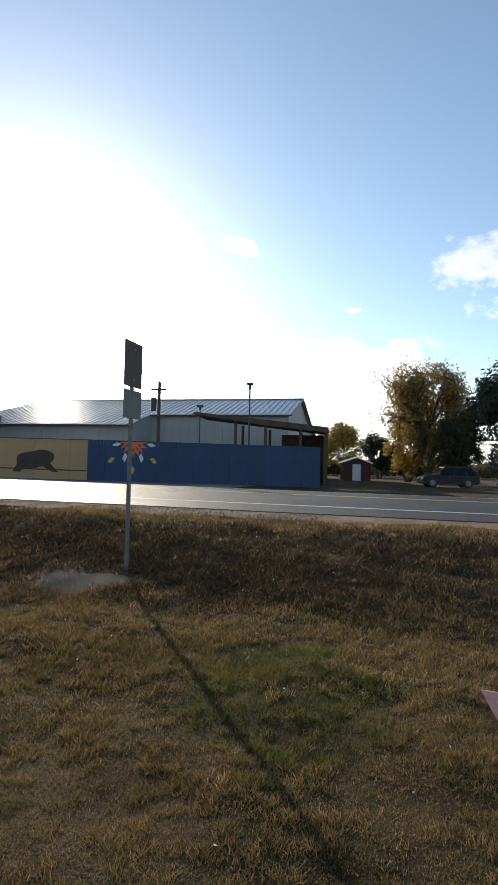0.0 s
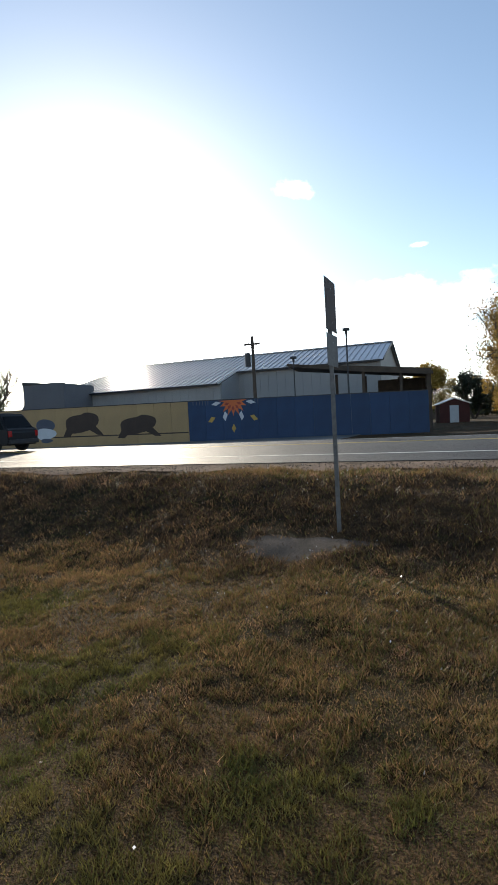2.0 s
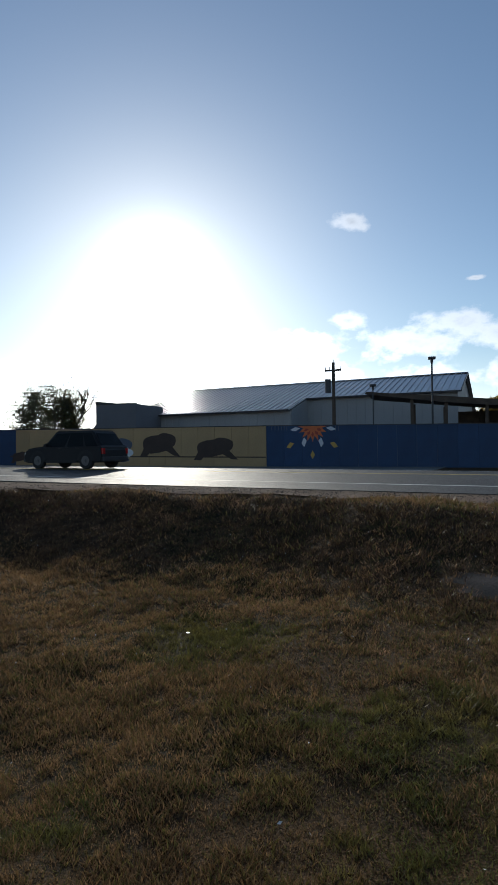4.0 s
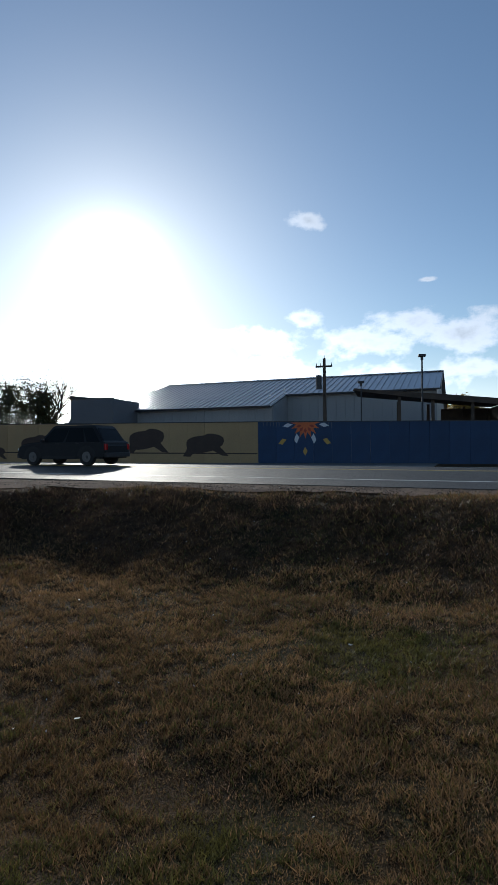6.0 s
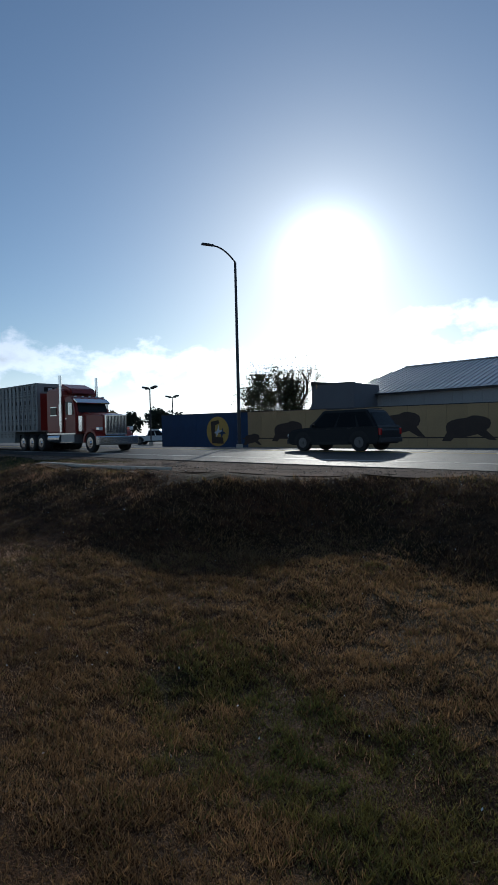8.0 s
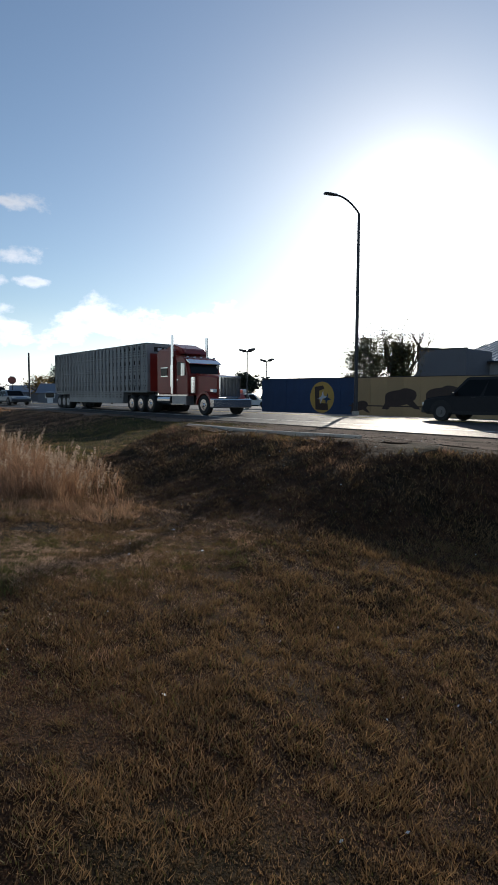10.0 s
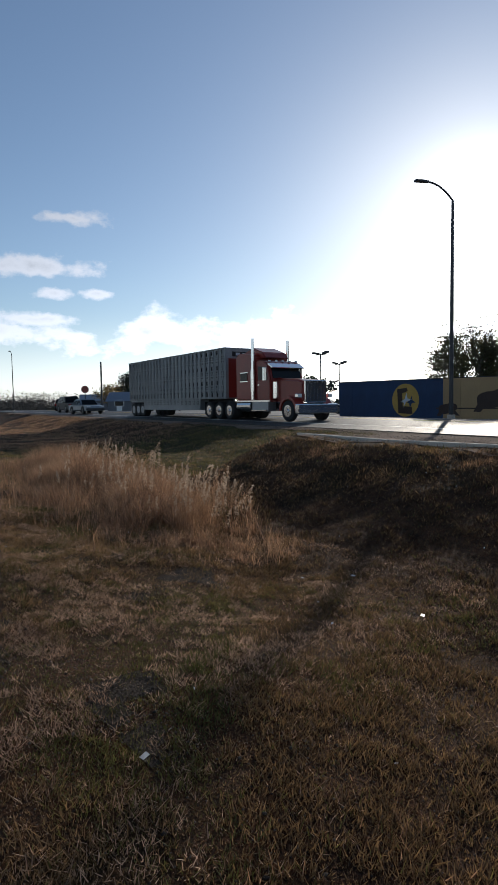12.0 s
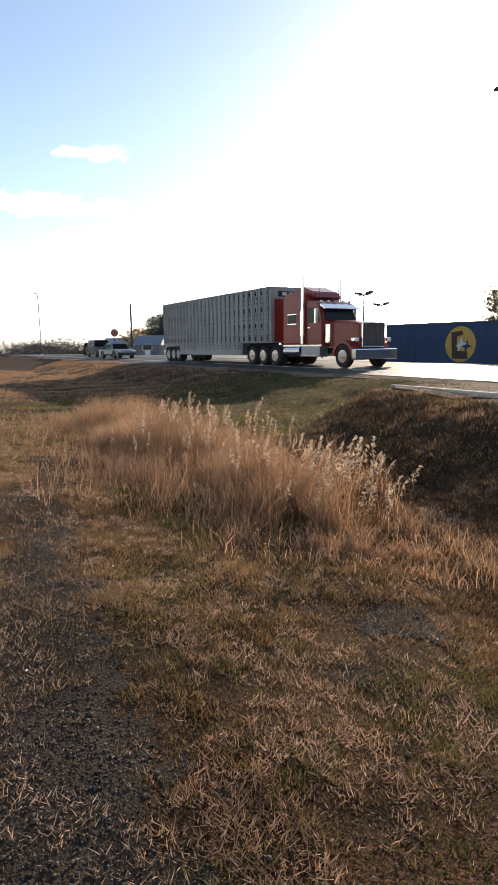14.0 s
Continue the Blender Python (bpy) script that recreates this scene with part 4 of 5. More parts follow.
def car(name, label, at, rz, mat, kind="suv", length=4.7, height=1.75, width=1.85):
    w = thing(name, label, "pickup truck" if kind == "pickup" else "car", group="vehicles on the road and lots", at=at, rz=rz)
    L, H = length, height
    body = [(-L / 2 + 0.08, 0.30), (L / 2 - 0.14, 0.28), (L / 2, 0.45), (L / 2 - 0.01, H * 0.40), (L / 2 - 0.14, H * 0.52), (L * 0.36, H * 0.575), (L * 0.22, H * 0.60), (-L / 2 + 0.08, H * 0.61), (-L / 2, H * 0.52), (-L / 2, 0.45)]
    bm = prism(body, "y", -width / 2, width / 2)
    bmesh.ops.bevel(bm, geom=bm.edges[:], offset=0.07, segments=3, affect="EDGES")
    b = part("body", bm, mat, w)
    z0 = H * 0.54
    if kind == "pickup":
        roof = [(L * 0.22, z0), (L * 0.10, H), (-L * 0.12, H), (-L * 0.16, z0)]
    elif kind == "sedan":
        roof = [(L * 0.24, z0), (L * 0.08, H), (-L * 0.18, H * 0.99), (-L * 0.38, z0)]
    else:
        roof = [(L * 0.26, z0), (L * 0.10, H), (-L * 0.36, H * 0.985), (-L * 0.475, z0)]
    bm = bmesh.new()
    lo = [bm.verts.new((x, sy * (width / 2 - (0.04 if z < H * 0.8 else 0.2)), z)) for sy in (-1, 1) for x, z in roof]
    n = len(roof)
    bm.faces.new(lo[:n]); bm.faces.new(lo[n:][::-1])
    for k in range(n):
        bm.faces.new((lo[k], lo[n + k], lo[n + (k + 1) % n], lo[(k + 1) % n]))
    bmesh.ops.recalc_face_normals(bm, faces=bm.faces[:])
    bmesh.ops.bevel(bm, geom=bm.edges[:], offset=0.05, segments=2, affect="EDGES")
    part("cabin", bm, mat, w)
    # glazing, set a little proud of the cabin
    (fx, fz), (tx, tz), (rx, rz2), (bx, bz) = roof

    def edge(p, q, t):
        return p[0] + (q[0] - p[0]) * t, p[1] + (q[1] - p[1]) * t
    for sy in (-1, 1):
        for a0, a1 in ((0.06, 0.40), (0.44, 0.72), (0.76, 0.95)) if kind == "suv" else ((0.06, 0.48), (0.53, 0.93)):
            lo0, lo1 = edge(roof[0], roof[3], a0), edge(roof[0], roof[3], a1)
            t0, t1 = edge(roof[1], roof[2], max(0.02, a0 - 0.02)), edge(roof[1], roof[2], min(0.98, a1 + 0.02))
            bm = bmesh.new()
            y_lo, y_hi = sy * (width / 2 - 0.035), sy * (width / 2 - 0.165)
            q = [bm.verts.new(v) for v in ((lo0[0], y_lo, z0 + 0.08), (lo1[0], y_lo, z0 + 0.08), (t1[0], y_hi, H - 0.12), (t0[0], y_hi, H - 0.12))]
            bm.faces.new(q)
            bmesh.ops.solidify(bm, geom=bm.faces[:], thickness=0.02)
            part("window", bm, "glass", w)
    for p, q, s in ((roof[0], roof[1], 1), (roof[3], roof[2], -1)):
        a, c = edge(p, q, 0.15), edge(p, q, 0.85)
        bm = bmesh.new()
        o = 0.03 * s
        v = [bm.verts.new(k) for k in ((a[0] + o, -width / 2 + 0.16, a[1]), (a[0] + o, width / 2 - 0.16, a[1]), (c[0] + o, width / 2 - 0.27, c[1]), (c[0] + o, -width / 2 + 0.27, c[1]))]
        bm.faces.new(v)
        bmesh.ops.solidify(bm, geom=bm.faces[:], thickness=0.02)
        part("windscreen", bm, "glass", w)
    if kind == "pickup":
        part("bed_rim", box(-L / 2 + 0.08, -L * 0.17, -width / 2 + 0.06, -width / 2 + 0.16, H * 0.565, H * 0.61), "black", w)
        part("bed_rim", box(-L / 2 + 0.08, -L * 0.17, width / 2 - 0.16, width / 2 - 0.06, H * 0.565, H * 0.61), "black", w)
    part("bumper", box(L / 2 - 0.12, L / 2 + 0.05, -width / 2 + 0.05, width / 2 - 0.05, 0.34, 0.55, bev=0.03), "dark_metal", w)
    part("bumper", box(-L / 2 - 0.05, -L / 2 + 0.12, -width / 2 + 0.05, width / 2 - 0.05, 0.36, 0.56, bev=0.03), "dark_metal", w)
    for sy in (-1, 1):
        part("headlight", box(L / 2 - 0.14, L / 2 + 0.012, sy * (width / 2 - 0.42), sy * (width / 2 - 0.06), 0.64, 0.78, bev=0.02), "lamp_glass", w)
        part("tail_light", box(-L / 2 - 0.012, -L / 2 + 0.1, sy * (width / 2 - 0.22), sy * (width / 2 - 0.04), 0.68, 0.95, bev=0.02), "tail", w)
        part("door_mirror", box(L * 0.17, L * 0.2, sy * (width / 2 - 0.02), sy * (width / 2 + 0.16), z0 + 0.08, z0 + 0.22, bev=0.02), mat, w)
        wr = 0.39 if kind != "sedan" else 0.34
        for x in (L * 0.31, -L * 0.30):
            wheel(w, x, sy * (width / 2 - 0.10), wr, 0.23, "alloy", sy)
            arc = [math.pi * k / 12 for k in range(13)]
            pts = [(x + (wr + 0.10) * math.cos(a), wr + (wr + 0.09) * math.sin(a)) for a in arc] + [(x + (wr - 0.04) * math.cos(a), wr + (wr - 0.04) * math.sin(a)) for a in arc[::-1]]
            ya, yb = sy * (width / 2 - 0.05), sy * (width / 2 + 0.012)
            part("wheel_arch", prism(pts, "y", min(ya, yb), max(ya, yb)), "black", w)
        part("door_sill", box(-L * 0.19, L * 0.20, min(sy * (width / 2 - 0.05), sy * (width / 2 + 0.01)), max(sy * (width / 2 - 0.05), sy * (width / 2 + 0.01)), 0.29, 0.42), "black", w)
        if kind == "suv":
            part("roof_rail", rod((-L * 0.33, sy * (width / 2 - 0.24), H + 0.035), (L * 0.07, sy * (width / 2 - 0.24), H + 0.045), 0.018, 0.018, 6), "dark_metal", w)
        for px in (0.02, -0.2):
            part("door_handle", box(L * px - 0.08, L * px + 0.08, min(sy * (width / 2 - 0.02), sy * (width / 2 + 0.025)), max(sy * (width / 2 - 0.02), sy * (width / 2 + 0.025)), H * 0.535, H * 0.552), "dark_metal", w)
    return w


M["navy"] = material("navy", (0.017, 0.018, 0.021), 0.45, scale=2, fine=9, var=0.1, spec=0.18)
M["alloy"] = material("alloy", (0.13, 0.13, 0.135), 0.4, metal=0.7, scale=3, fine=20, var=0.1)
M["silver"] = material("silver", (0.24, 0.27, 0.30), 0.35, metal=0.5, scale=2, fine=9, var=0.06)
M["white"] = material("white", (0.7, 0.7, 0.68), 0.3, scale=2, fine=9, var=0.05)


def rz_at(x, y):
    return float(road_height(x, y))


car("suv", "dark sport utility car driving in the far lane", (-6.61, -12.5, rz_at(-6.61, -12.5)), ROAD_DEG + 180, "navy", "suv", 4.8, 1.78, 1.9)
car("sedan", "silver sedan following in the near lane", (-52.0, -8.3, rz_at(-52, -8.3)), ROAD_DEG + 4, "silver", "sedan", 4.7, 1.45)
car("suv", "dark sport utility car turning off the highway", (-74.5, 0.5, rz_at(-74.5, 0.5)), 150, "navy", "suv", 4.6, 1.65)
car("suv", "dark sport utility car waiting behind a sedan", (-60.5, -5.6, rz_at(-60.5, -5.6)), ROAD_DEG, "navy", "suv", 4.8, 1.8)
car("hatchback", "pale car parked across the lot", (-75.0, 15.0, gz(-75, 15)), 10, "white", "suv", 4.4, 1.5)
car("pickup_truck", "white pickup parked in the lot", (-36.9, 9.8, rz_at(-36.9, 9.8) - 0.03), 25, "white", "pickup", 5.4, 1.6, 1.9)
car("suv", "black sport utility car parked beside the road", (27.0, 9.3, gz(27, 9.3)), 178, "navy", "suv", 4.6, 1.7)
car("sedan", "dark car parked under the trees", (33.5, 9.0, gz(33.5, 9.0)), 178, "navy", "sedan", 4.6, 1.45)


# ---------------------------------------------------------------- plants
M["bark"] = material("bark", (0.10, 0.08, 0.06), 0.9, scale=3, fine=25, var=0.3, bump=0.5)
M["leaf_green"] = material("leaf_green", (0.065, 0.075, 0.028), 0.6, second=(0.085, 0.068, 0.028), scale=0.5, fine=3, var=0.25, island=0.35, trans=0.45)
M["leaf_yellow"] = material("leaf_yellow", (0.42, 0.25, 0.03), 0.6, second=(0.25, 0.18, 0.04), scale=0.5, fine=3, var=0.2, island=0.35, trans=0.4)
M["leaf_brown"] = material("leaf_brown", (0.30, 0.19, 0.06), 0.7, second=(0.24, 0.17, 0.05), scale=0.5, fine=3, var=0.2, island=0.4, trans=0.5)
M["brush"] = material("brush", (0.085, 0.072, 0.06), 0.9, second=(0.06, 0.055, 0.045), scale=0.1, fine=1, var=0.25, island=0.4)
M["leaf_dark"] = material("leaf_dark", (0.018, 0.03, 0.016), 0.6, second=(0.03, 0.035, 0.018), scale=0.5, fine=3, var=0.2, island=0.35, trans=0.2)
rng = np.random.default_rng(5)


def quads(centres, size, rnd, stretch=1.6):
    """Small leaf-like quads, turned at random, about the given places."""
    n = len(centres)
    a = rnd.normal(size=(n, 3)); a /= np.linalg.norm(a, axis=1)[:, None]
    b = np.cross(a, rnd.normal(size=(n, 3))); b /= np.linalg.norm(b, axis=1)[:, None]
    s = size * rnd.uniform(0.6, 1.3, n)[:, None]
    v = np.stack([centres - a * s * stretch, centres - b * s * 0.55, centres + a * s * stretch, centres + b * s * 0.55], 1).reshape(-1, 3)
    f = np.arange(4 * n).reshape(-1, 4)
    return v, f


def quick_mesh(name, v, f, mat, parent=None):
    """A mesh from arrays of corners and equal-sided faces."""
    me = bpy.data.meshes.new(name)
    k = f.shape[1]
    me.vertices.add(len(v)); me.vertices.foreach_set("co", np.ascontiguousarray(v, np.float32).ravel())
    me.loops.add(f.size); me.loops.foreach_set("vertex_index", np.ascontiguousarray(f, np.int32).ravel())
    me.polygons.add(len(f)); me.polygons.foreach_set("loop_start", np.arange(0, f.size, k, dtype=np.int32))
    me.update(calc_edges=True)
    me.materials.append(M[mat] if isinstance(mat, str) else mat)
    ob = new(name, me)
    if parent is not None:
        ob.parent = parent
    return ob


def tree(x, y, top, spread, mat, label, leaves=3000, size=0.16, seed=1, name="tree", base=0.25, bare=0.0, trunk=0.16, group="trees", twigs=True, fill=1.0, puff=1.0, deep=4):
    """A trunk that forks into limbs and twigs, with leaves in clumps round their ends. bare: the share of the crown without leaves."""
    r = np.random.default_rng(seed)
    z = gz(x, y) - 0.05
    w = thing(name, label, "tree" if name == "tree" else "bush", group=group, at=(x, y, z))
    h = top - z
    bm = bmesh.new()
    ends = []

    def grow(p, d, ln, rad, level):
        q = p + d * ln
        rod(p, q, rad, rad * 0.68, 6 if level < 2 else 4, bm)
        if level >= (deep if twigs else 3):
            ends.append(q)
            return
        for k in range(3 if level < 3 else 2):
            ax = Vector(r.normal(size=3)).normalized()
            nd = (d + ax * (0.62 if level else 0.75) + Vector((0, 0, 0.12))).normalized()
            nd.x *= spread / h * 1.25
            nd.y *= spread / h * 1.25
            grow(q, nd, ln * r.uniform(0.62, 0.85), rad * 0.62, level + 1)
        if level >= 2:
            ends.append(q)

    stems = 3 if base < 0.2 else 1
    for k in range(stems):
        d = Vector((r.uniform(-0.25, 0.25) * stems, r.uniform(-0.25, 0.25) * stems, 1)).normalized()
        grow(Vector((0, 0, -0.2)), d, h * (0.30 if stems == 1 else 0.24), trunk, 0)
    co = np.array([v.co for v in bm.verts])
    sz = (h - 0.02) / max(1e-3, co[:, 2].max())
    sx = spread / 2 / max(1e-3, np.percentile(np.abs(co[:, 0]), 98))
    sy = spread / 2 / max(1e-3, np.percentile(np.abs(co[:, 1]), 98))
    for v in bm.verts:
        f = min(1.0, max(0.0, v.co.z / (0.3 * h)))
        v.co.x *= 1 + (sx - 1) * f
        v.co.y *= 1 + (sy - 1) * f
        v.co.z *= sz
    part("trunk", bm, "bark", w)
    E = np.array([(e.x * sx, e.y * sy, e.z * sz) for e in ends])
    E = E[E[:, 2] > base * h]
    if bare:
        keep = E[:, 0] < np.quantile(E[:, 0], 1 - bare)
        E = E[keep]
    if leaves and len(E):
        half = np.array((spread / 2, spread / 2, h * (1 - base) / 2))
        mid = np.array((0, 0, h * (1 + base) / 2))
        m = 46
        d = r.normal(size=(m, 3))
        d /= np.linalg.norm(d, axis=1)[:, None]
        cl = mid + d * half * (0.35 + 0.55 * r.random(m) ** 0.6)[:, None]
        if bare:
            cl = cl[cl[:, 0] < (0.5 - bare) * spread]
        spots = np.concatenate([E, np.repeat(cl, max(1, int(fill * len(E) / len(cl))) if fill else 0, 0)])
        idx = r.integers(0, len(spots), leaves)
        c = spots[idx] + np.clip(r.normal(size=(leaves, 3)), -1.25, 1.25) * puff * np.array((spread, spread, h)) * 0.062
        c[:, 2] = np.clip(c[:, 2], 0.05, None)
        v, f = quads(c, size, r)
        quick_mesh("crown", v, f, mat, w)
    return w


# behind the wall: half leafy, half bare
tree(-20.3, 5.2, 6.7, 5.4, "leaf_green", "bushy tree with sparse dark leaves behind the wall", 30000, 0.06, 3, base=0.03, trunk=0.12, fill=7.0, puff=1.35)
tree(-18.2, 5.6, 7.1, 4.4, "leaf_brown", "bare twiggy tree with few leaves behind the wall", 900, 0.05, 8, base=0.3, trunk=0.2, fill=0.0, deep=6)
# right of the warehouse
tree(30.0, 23.0, 12.4, 10.0, "leaf_brown", "tall autumn tree with thinning yellow-brown leaves", 26000, 0.11, 11, trunk=0.42, fill=1.4, base=0.1, deep=5)
tree(27.4, 24.5, 8.0, 5.6, "leaf_yellow", "autumn tree with sparse golden leaves", 9000, 0.10, 12, trunk=0.2, fill=2.6, base=0.08)
tree(35.0, 16.0, 11.0, 8.5, "leaf_dark", "dense dark evergreen tree beside the road", 26000, 0.13, 13, fill=3.0, base=0.08, trunk=0.25)
tree(30.5, 17.5, 6.4, 5.0, "leaf_green", "low spreading green tree beside the road", 12000, 0.11, 14, fill=2.0, base=0.1, trunk=0.16)
tree(25.0, 58.0, 8.7, 7.5, "leaf_yellow", "round yellow autumn tree in the distance", 9000, 0.15, 15, fill=2.0, base=0.12)
tree(20.5, 60.0, 7.0, 6.0, "leaf_yellow", "yellow autumn tree in the distance", 7000, 0.15, 16, fill=2.0, base=0.12)
tree(28.0, 43.5, 6.4, 4.6, "leaf_dark", "dark round tree behind the shed", 8000, 0.12, 17, fill=2.0, base=0.08)
tree(31.5, 40.0, 4.0, 5.0, "leaf_green", "low green tree behind the shed", 6000, 0.12, 18, fill=2.0, base=0.08)
# far left, beyond the lot
for k, (x, y, top, sp, mat, n) in enumerate(((-104.6, 34.0, 9.2, 7.5, "leaf_dark", 3600), (-98.0, 39.0, 7.6, 4.2, "leaf_dark", 2200), (-86.5, 35.2, 7.4, 5.5, "leaf_dark", 2300), (-82.5, 38.2, 7.0, 4.6, "leaf_brown", 900),
                                               (-74.5, 38.0, 6.4, 5.0, "leaf_dark", 2200), (-70.4, 41.0, 5.6, 4.2, "leaf_dark", 1800), (-62.7, 40.4, 5.9, 5.2, "leaf_dark", 2600),
                                               (-87.7, 24.0, 8.0, 6.5, "leaf_dark", 3600), (-120.0, 38.0, 7.5, 7.0, "leaf_brown", 500), (-112.0, 30.0, 6.5, 6.0, "leaf_brown", 400))):
    tree(x, y, top, sp, mat, "dark tree standing beyond the lot" if "dark" in mat else "nearly bare autumn tree beyond the lot", int(n * 1.7), 0.17, 30 + k, base=0.18, trunk=0.2, twigs=True)


def far_woods():
    """A low belt of bare wood and scrub along the horizon."""
    r = np.random.default_rng(77)
    n = 60000
    a = r.uniform(-1.0, 1.0, n)
    x = np.where(a < 0, -150 - 330 * r.random(n), 40 + 260 * r.random(n))
    y = np.where(a < 0, 20 + 0.36 * (-x - 150) + r.normal(size=n) * 9 + 25 * r.random(n), 85 + r.normal(size=n) * 6)
    top = 4.8 + 2.4 * np.sin(x * 0.11) * np.sin(x * 0.031 + 2) + 1.6 * np.sin(x * 0.53)
    z = r.random(n) ** 0.8 * np.clip(top, 1.2, None)
    v, f = quads(np.stack([x, y, z], 1), 0.22, r, 1.8)
    tagged(quick_mesh("far_woods", v, f, "brush"), "low belt of bare woods along the horizon", "woods", kind="stuff")
    n = 30000
    x = r.uniform(-160, -40, n)
    y = 46 + 0.02 * x + r.normal(size=n) * 2.5
    z = r.random(n) * (1.5 + 0.6 * np.sin(x * 0.2))
    v, f = quads(np.stack([x, y, z], 1), 0.3, r, 1.3)
    tagged(quick_mesh("hedge", v, f, "leaf_dark"), "long dark hedge at the back of the lot", "hedge", kind="stuff")
    n = 16000
    x = r.uniform(17, 75, n)
    y = 66 + r.normal(size=n) * 2.0
    z = r.random(n) * (2.2 + 0.8 * np.sin(x * 0.5) * np.sin(x * 0.17))
    v, f = quads(np.stack([x, y, z], 1), 0.3, r, 1.3)
    tagged(quick_mesh("hedge", v, f, "leaf_green"), "dark green hedge far behind the shed", "hedge", kind="stuff")


far_woods()


def shed():
    w = thing("shed", "small red wooden shed with a pale metal roof", "shed", at=(20.5, 25.2, -0.3), rz=0)
    part("wall", prism([(0, 0), (3.0, 0), (3.0, 2.05), (0, 2.05)], "y", 0, 2.8), "barn_red", w)
    part("roof", prism([(-0.2, 2.02), (1.5, 2.62), (3.2, 2.02), (3.2, 2.1), (1.5, 2.72), (-0.2, 2.1)], "y", -0.25, 3.0), "roof", w)
    part("gable", prism([(0, 2.05), (3.0, 2.05), (1.5, 2.6)], "y", 0.0, 0.1), "barn_red", w)
    part("door", box(1.0, 1.9, -0.04, -0.002, 0.05, 1.9), "pale", w)


M["barn_red"] = material("barn_red", (0.075, 0.018, 0.014), 0.8, scale=1, fine=15, var=0.25)
shed()


def house(x, y, rz, label, wl=7.5, wd=5.0, h=2.2, roof="roof", wallm="grey_wall"):
    w = thing("house", label, "house", at=(x, y, gz(x, y) - 0.1), rz=rz)
    part("wall", box(0, wl, 0, wd, -0.3, h), wallm, w)
    part("roof", prism([(-0.3, h), (wd / 2, h + 1.6), (wd + 0.3, h)], "x", -0.3, wl + 0.3), roof, w)
    for k in (1.2, wl - 2.2):
        wi = part("window", box(k, k + 1.0, -0.05, -0.002, 0.9, 1.9), "white", w)
        part("pane", box(k + 0.08, k + 0.92, -0.06, -0.052, 0.98, 1.82), "glass", wi)
    part("door", box(wl / 2 - 0.45, wl / 2 + 0.45, -0.05, -0.002, 0, 1.95), "white", w)


house(-84.0, 13.0, 40, "small grey house with a pale gable roof", 4.0, 4.0, 1.7)
house(-58.0, 47.0, 10, "low pale house behind the lot", 9.0, 5.0, 2.0)
house(-125.0, 30.0, 60, "long low grey building in the distance", 14.0, 6.0, 2.4)


def board_sign():
    w = thing("board_sign", "house-shaped signboard on two posts beside the lot", "signboard", at=(-42.7, 7.9, rz_at(-42.7, 7.9) - 0.05), rz=38)
    part("board", prism([(0, 2.4), (1.75, 2.4), (1.85, 3.2), (0.9, 3.8), (-0.1, 3.2)], "y", -0.06, 0.06), "tan", w)
    part("lower_board", box(0.1, 1.65, -0.05, 0.05, 1.7, 2.25), "slate", w)
    for k in range(2):
        part("bar", box(0.3, 1.45, -0.066, -0.061, 2.65 + 0.3 * k, 2.8 + 0.3 * k), "slate", w)
    for x in (0.1, 1.65):
        part("post", box(x - 0.07, x + 0.07, 0.061, 0.18, -0.2, 2.9), "wood_dark", w)


board_sign()


def stop_sign():
    z = rz_at(-60.4, -3.8)
    w = thing("stop_sign", "red octagonal stop sign with a white border", "road sign", at=(-60.4, -3.8, z), rz=62)
    part("post", box(-0.04, 0.04, 0.0, 0.05, -0.2, 3.0), "wood_dark", w)
    o = [(0.46 * math.cos(math.pi / 8 + k * math.pi / 4), 2.55 + 0.46 * math.sin(math.pi / 8 + k * math.pi / 4)) for k in range(8)]
    part("rim", prism(o, "y", -0.03, -0.012), "white", w)
    o = [(0.42 * math.cos(math.pi / 8 + k * math.pi / 4), 2.55 + 0.42 * math.sin(math.pi / 8 + k * math.pi / 4)) for k in range(8)]
    part("plate", prism(o, "y", -0.04, -0.032), "red", w)


stop_sign()
bare = thing("bare_pole", "tall plain black steel pole beside the highway", "pole", at=(-57.6, -3.3, rz_at(-57.6, -3.3)))
part("shaft", rod((0, 0, -0.3), (0, 0, 5.5), 0.11, 0.09, 10), "dark_metal", bare)
part("base", rod((0, 0, -0.2), (0, 0, 0.3), 0.22, 0.2, 10), "concrete", bare)

# ---------------------------------------------------------------- grass and stones
M["blade"] = material("blade", (0.29, 0.174, 0.080), 0.55, second=(0.15, 0.090, 0.039), scale=0.55, fine=2.2, var=0.3, island=0.5, trans=0.42, patch=0.5, spec=0.3)
M["straw"] = material("straw", (0.45, 0.27, 0.155), 0.55, second=(0.25, 0.135, 0.08), scale=1.6, fine=7, var=0.25, island=0.55, trans=0.5, spec=0.3)
M["seed"] = material("seed", (0.55, 0.42, 0.30), 0.7, second=(0.42, 0.30, 0.2), scale=2, fine=8, var=0.2, island=0.3, trans=0.5)
M["chaff"] = material("chaff", (0.62, 0.44, 0.26), 0.6, second=(0.42, 0.27, 0.14), scale=2, fine=8, var=0.2, island=0.5, trans=0.5)
M["stone"] = material("stone", (0.13, 0.10, 0.078), 0.85, second=(0.065, 0.052, 0.042), scale=1.0, fine=12, var=0.3, island=0.8, spec=0.2)


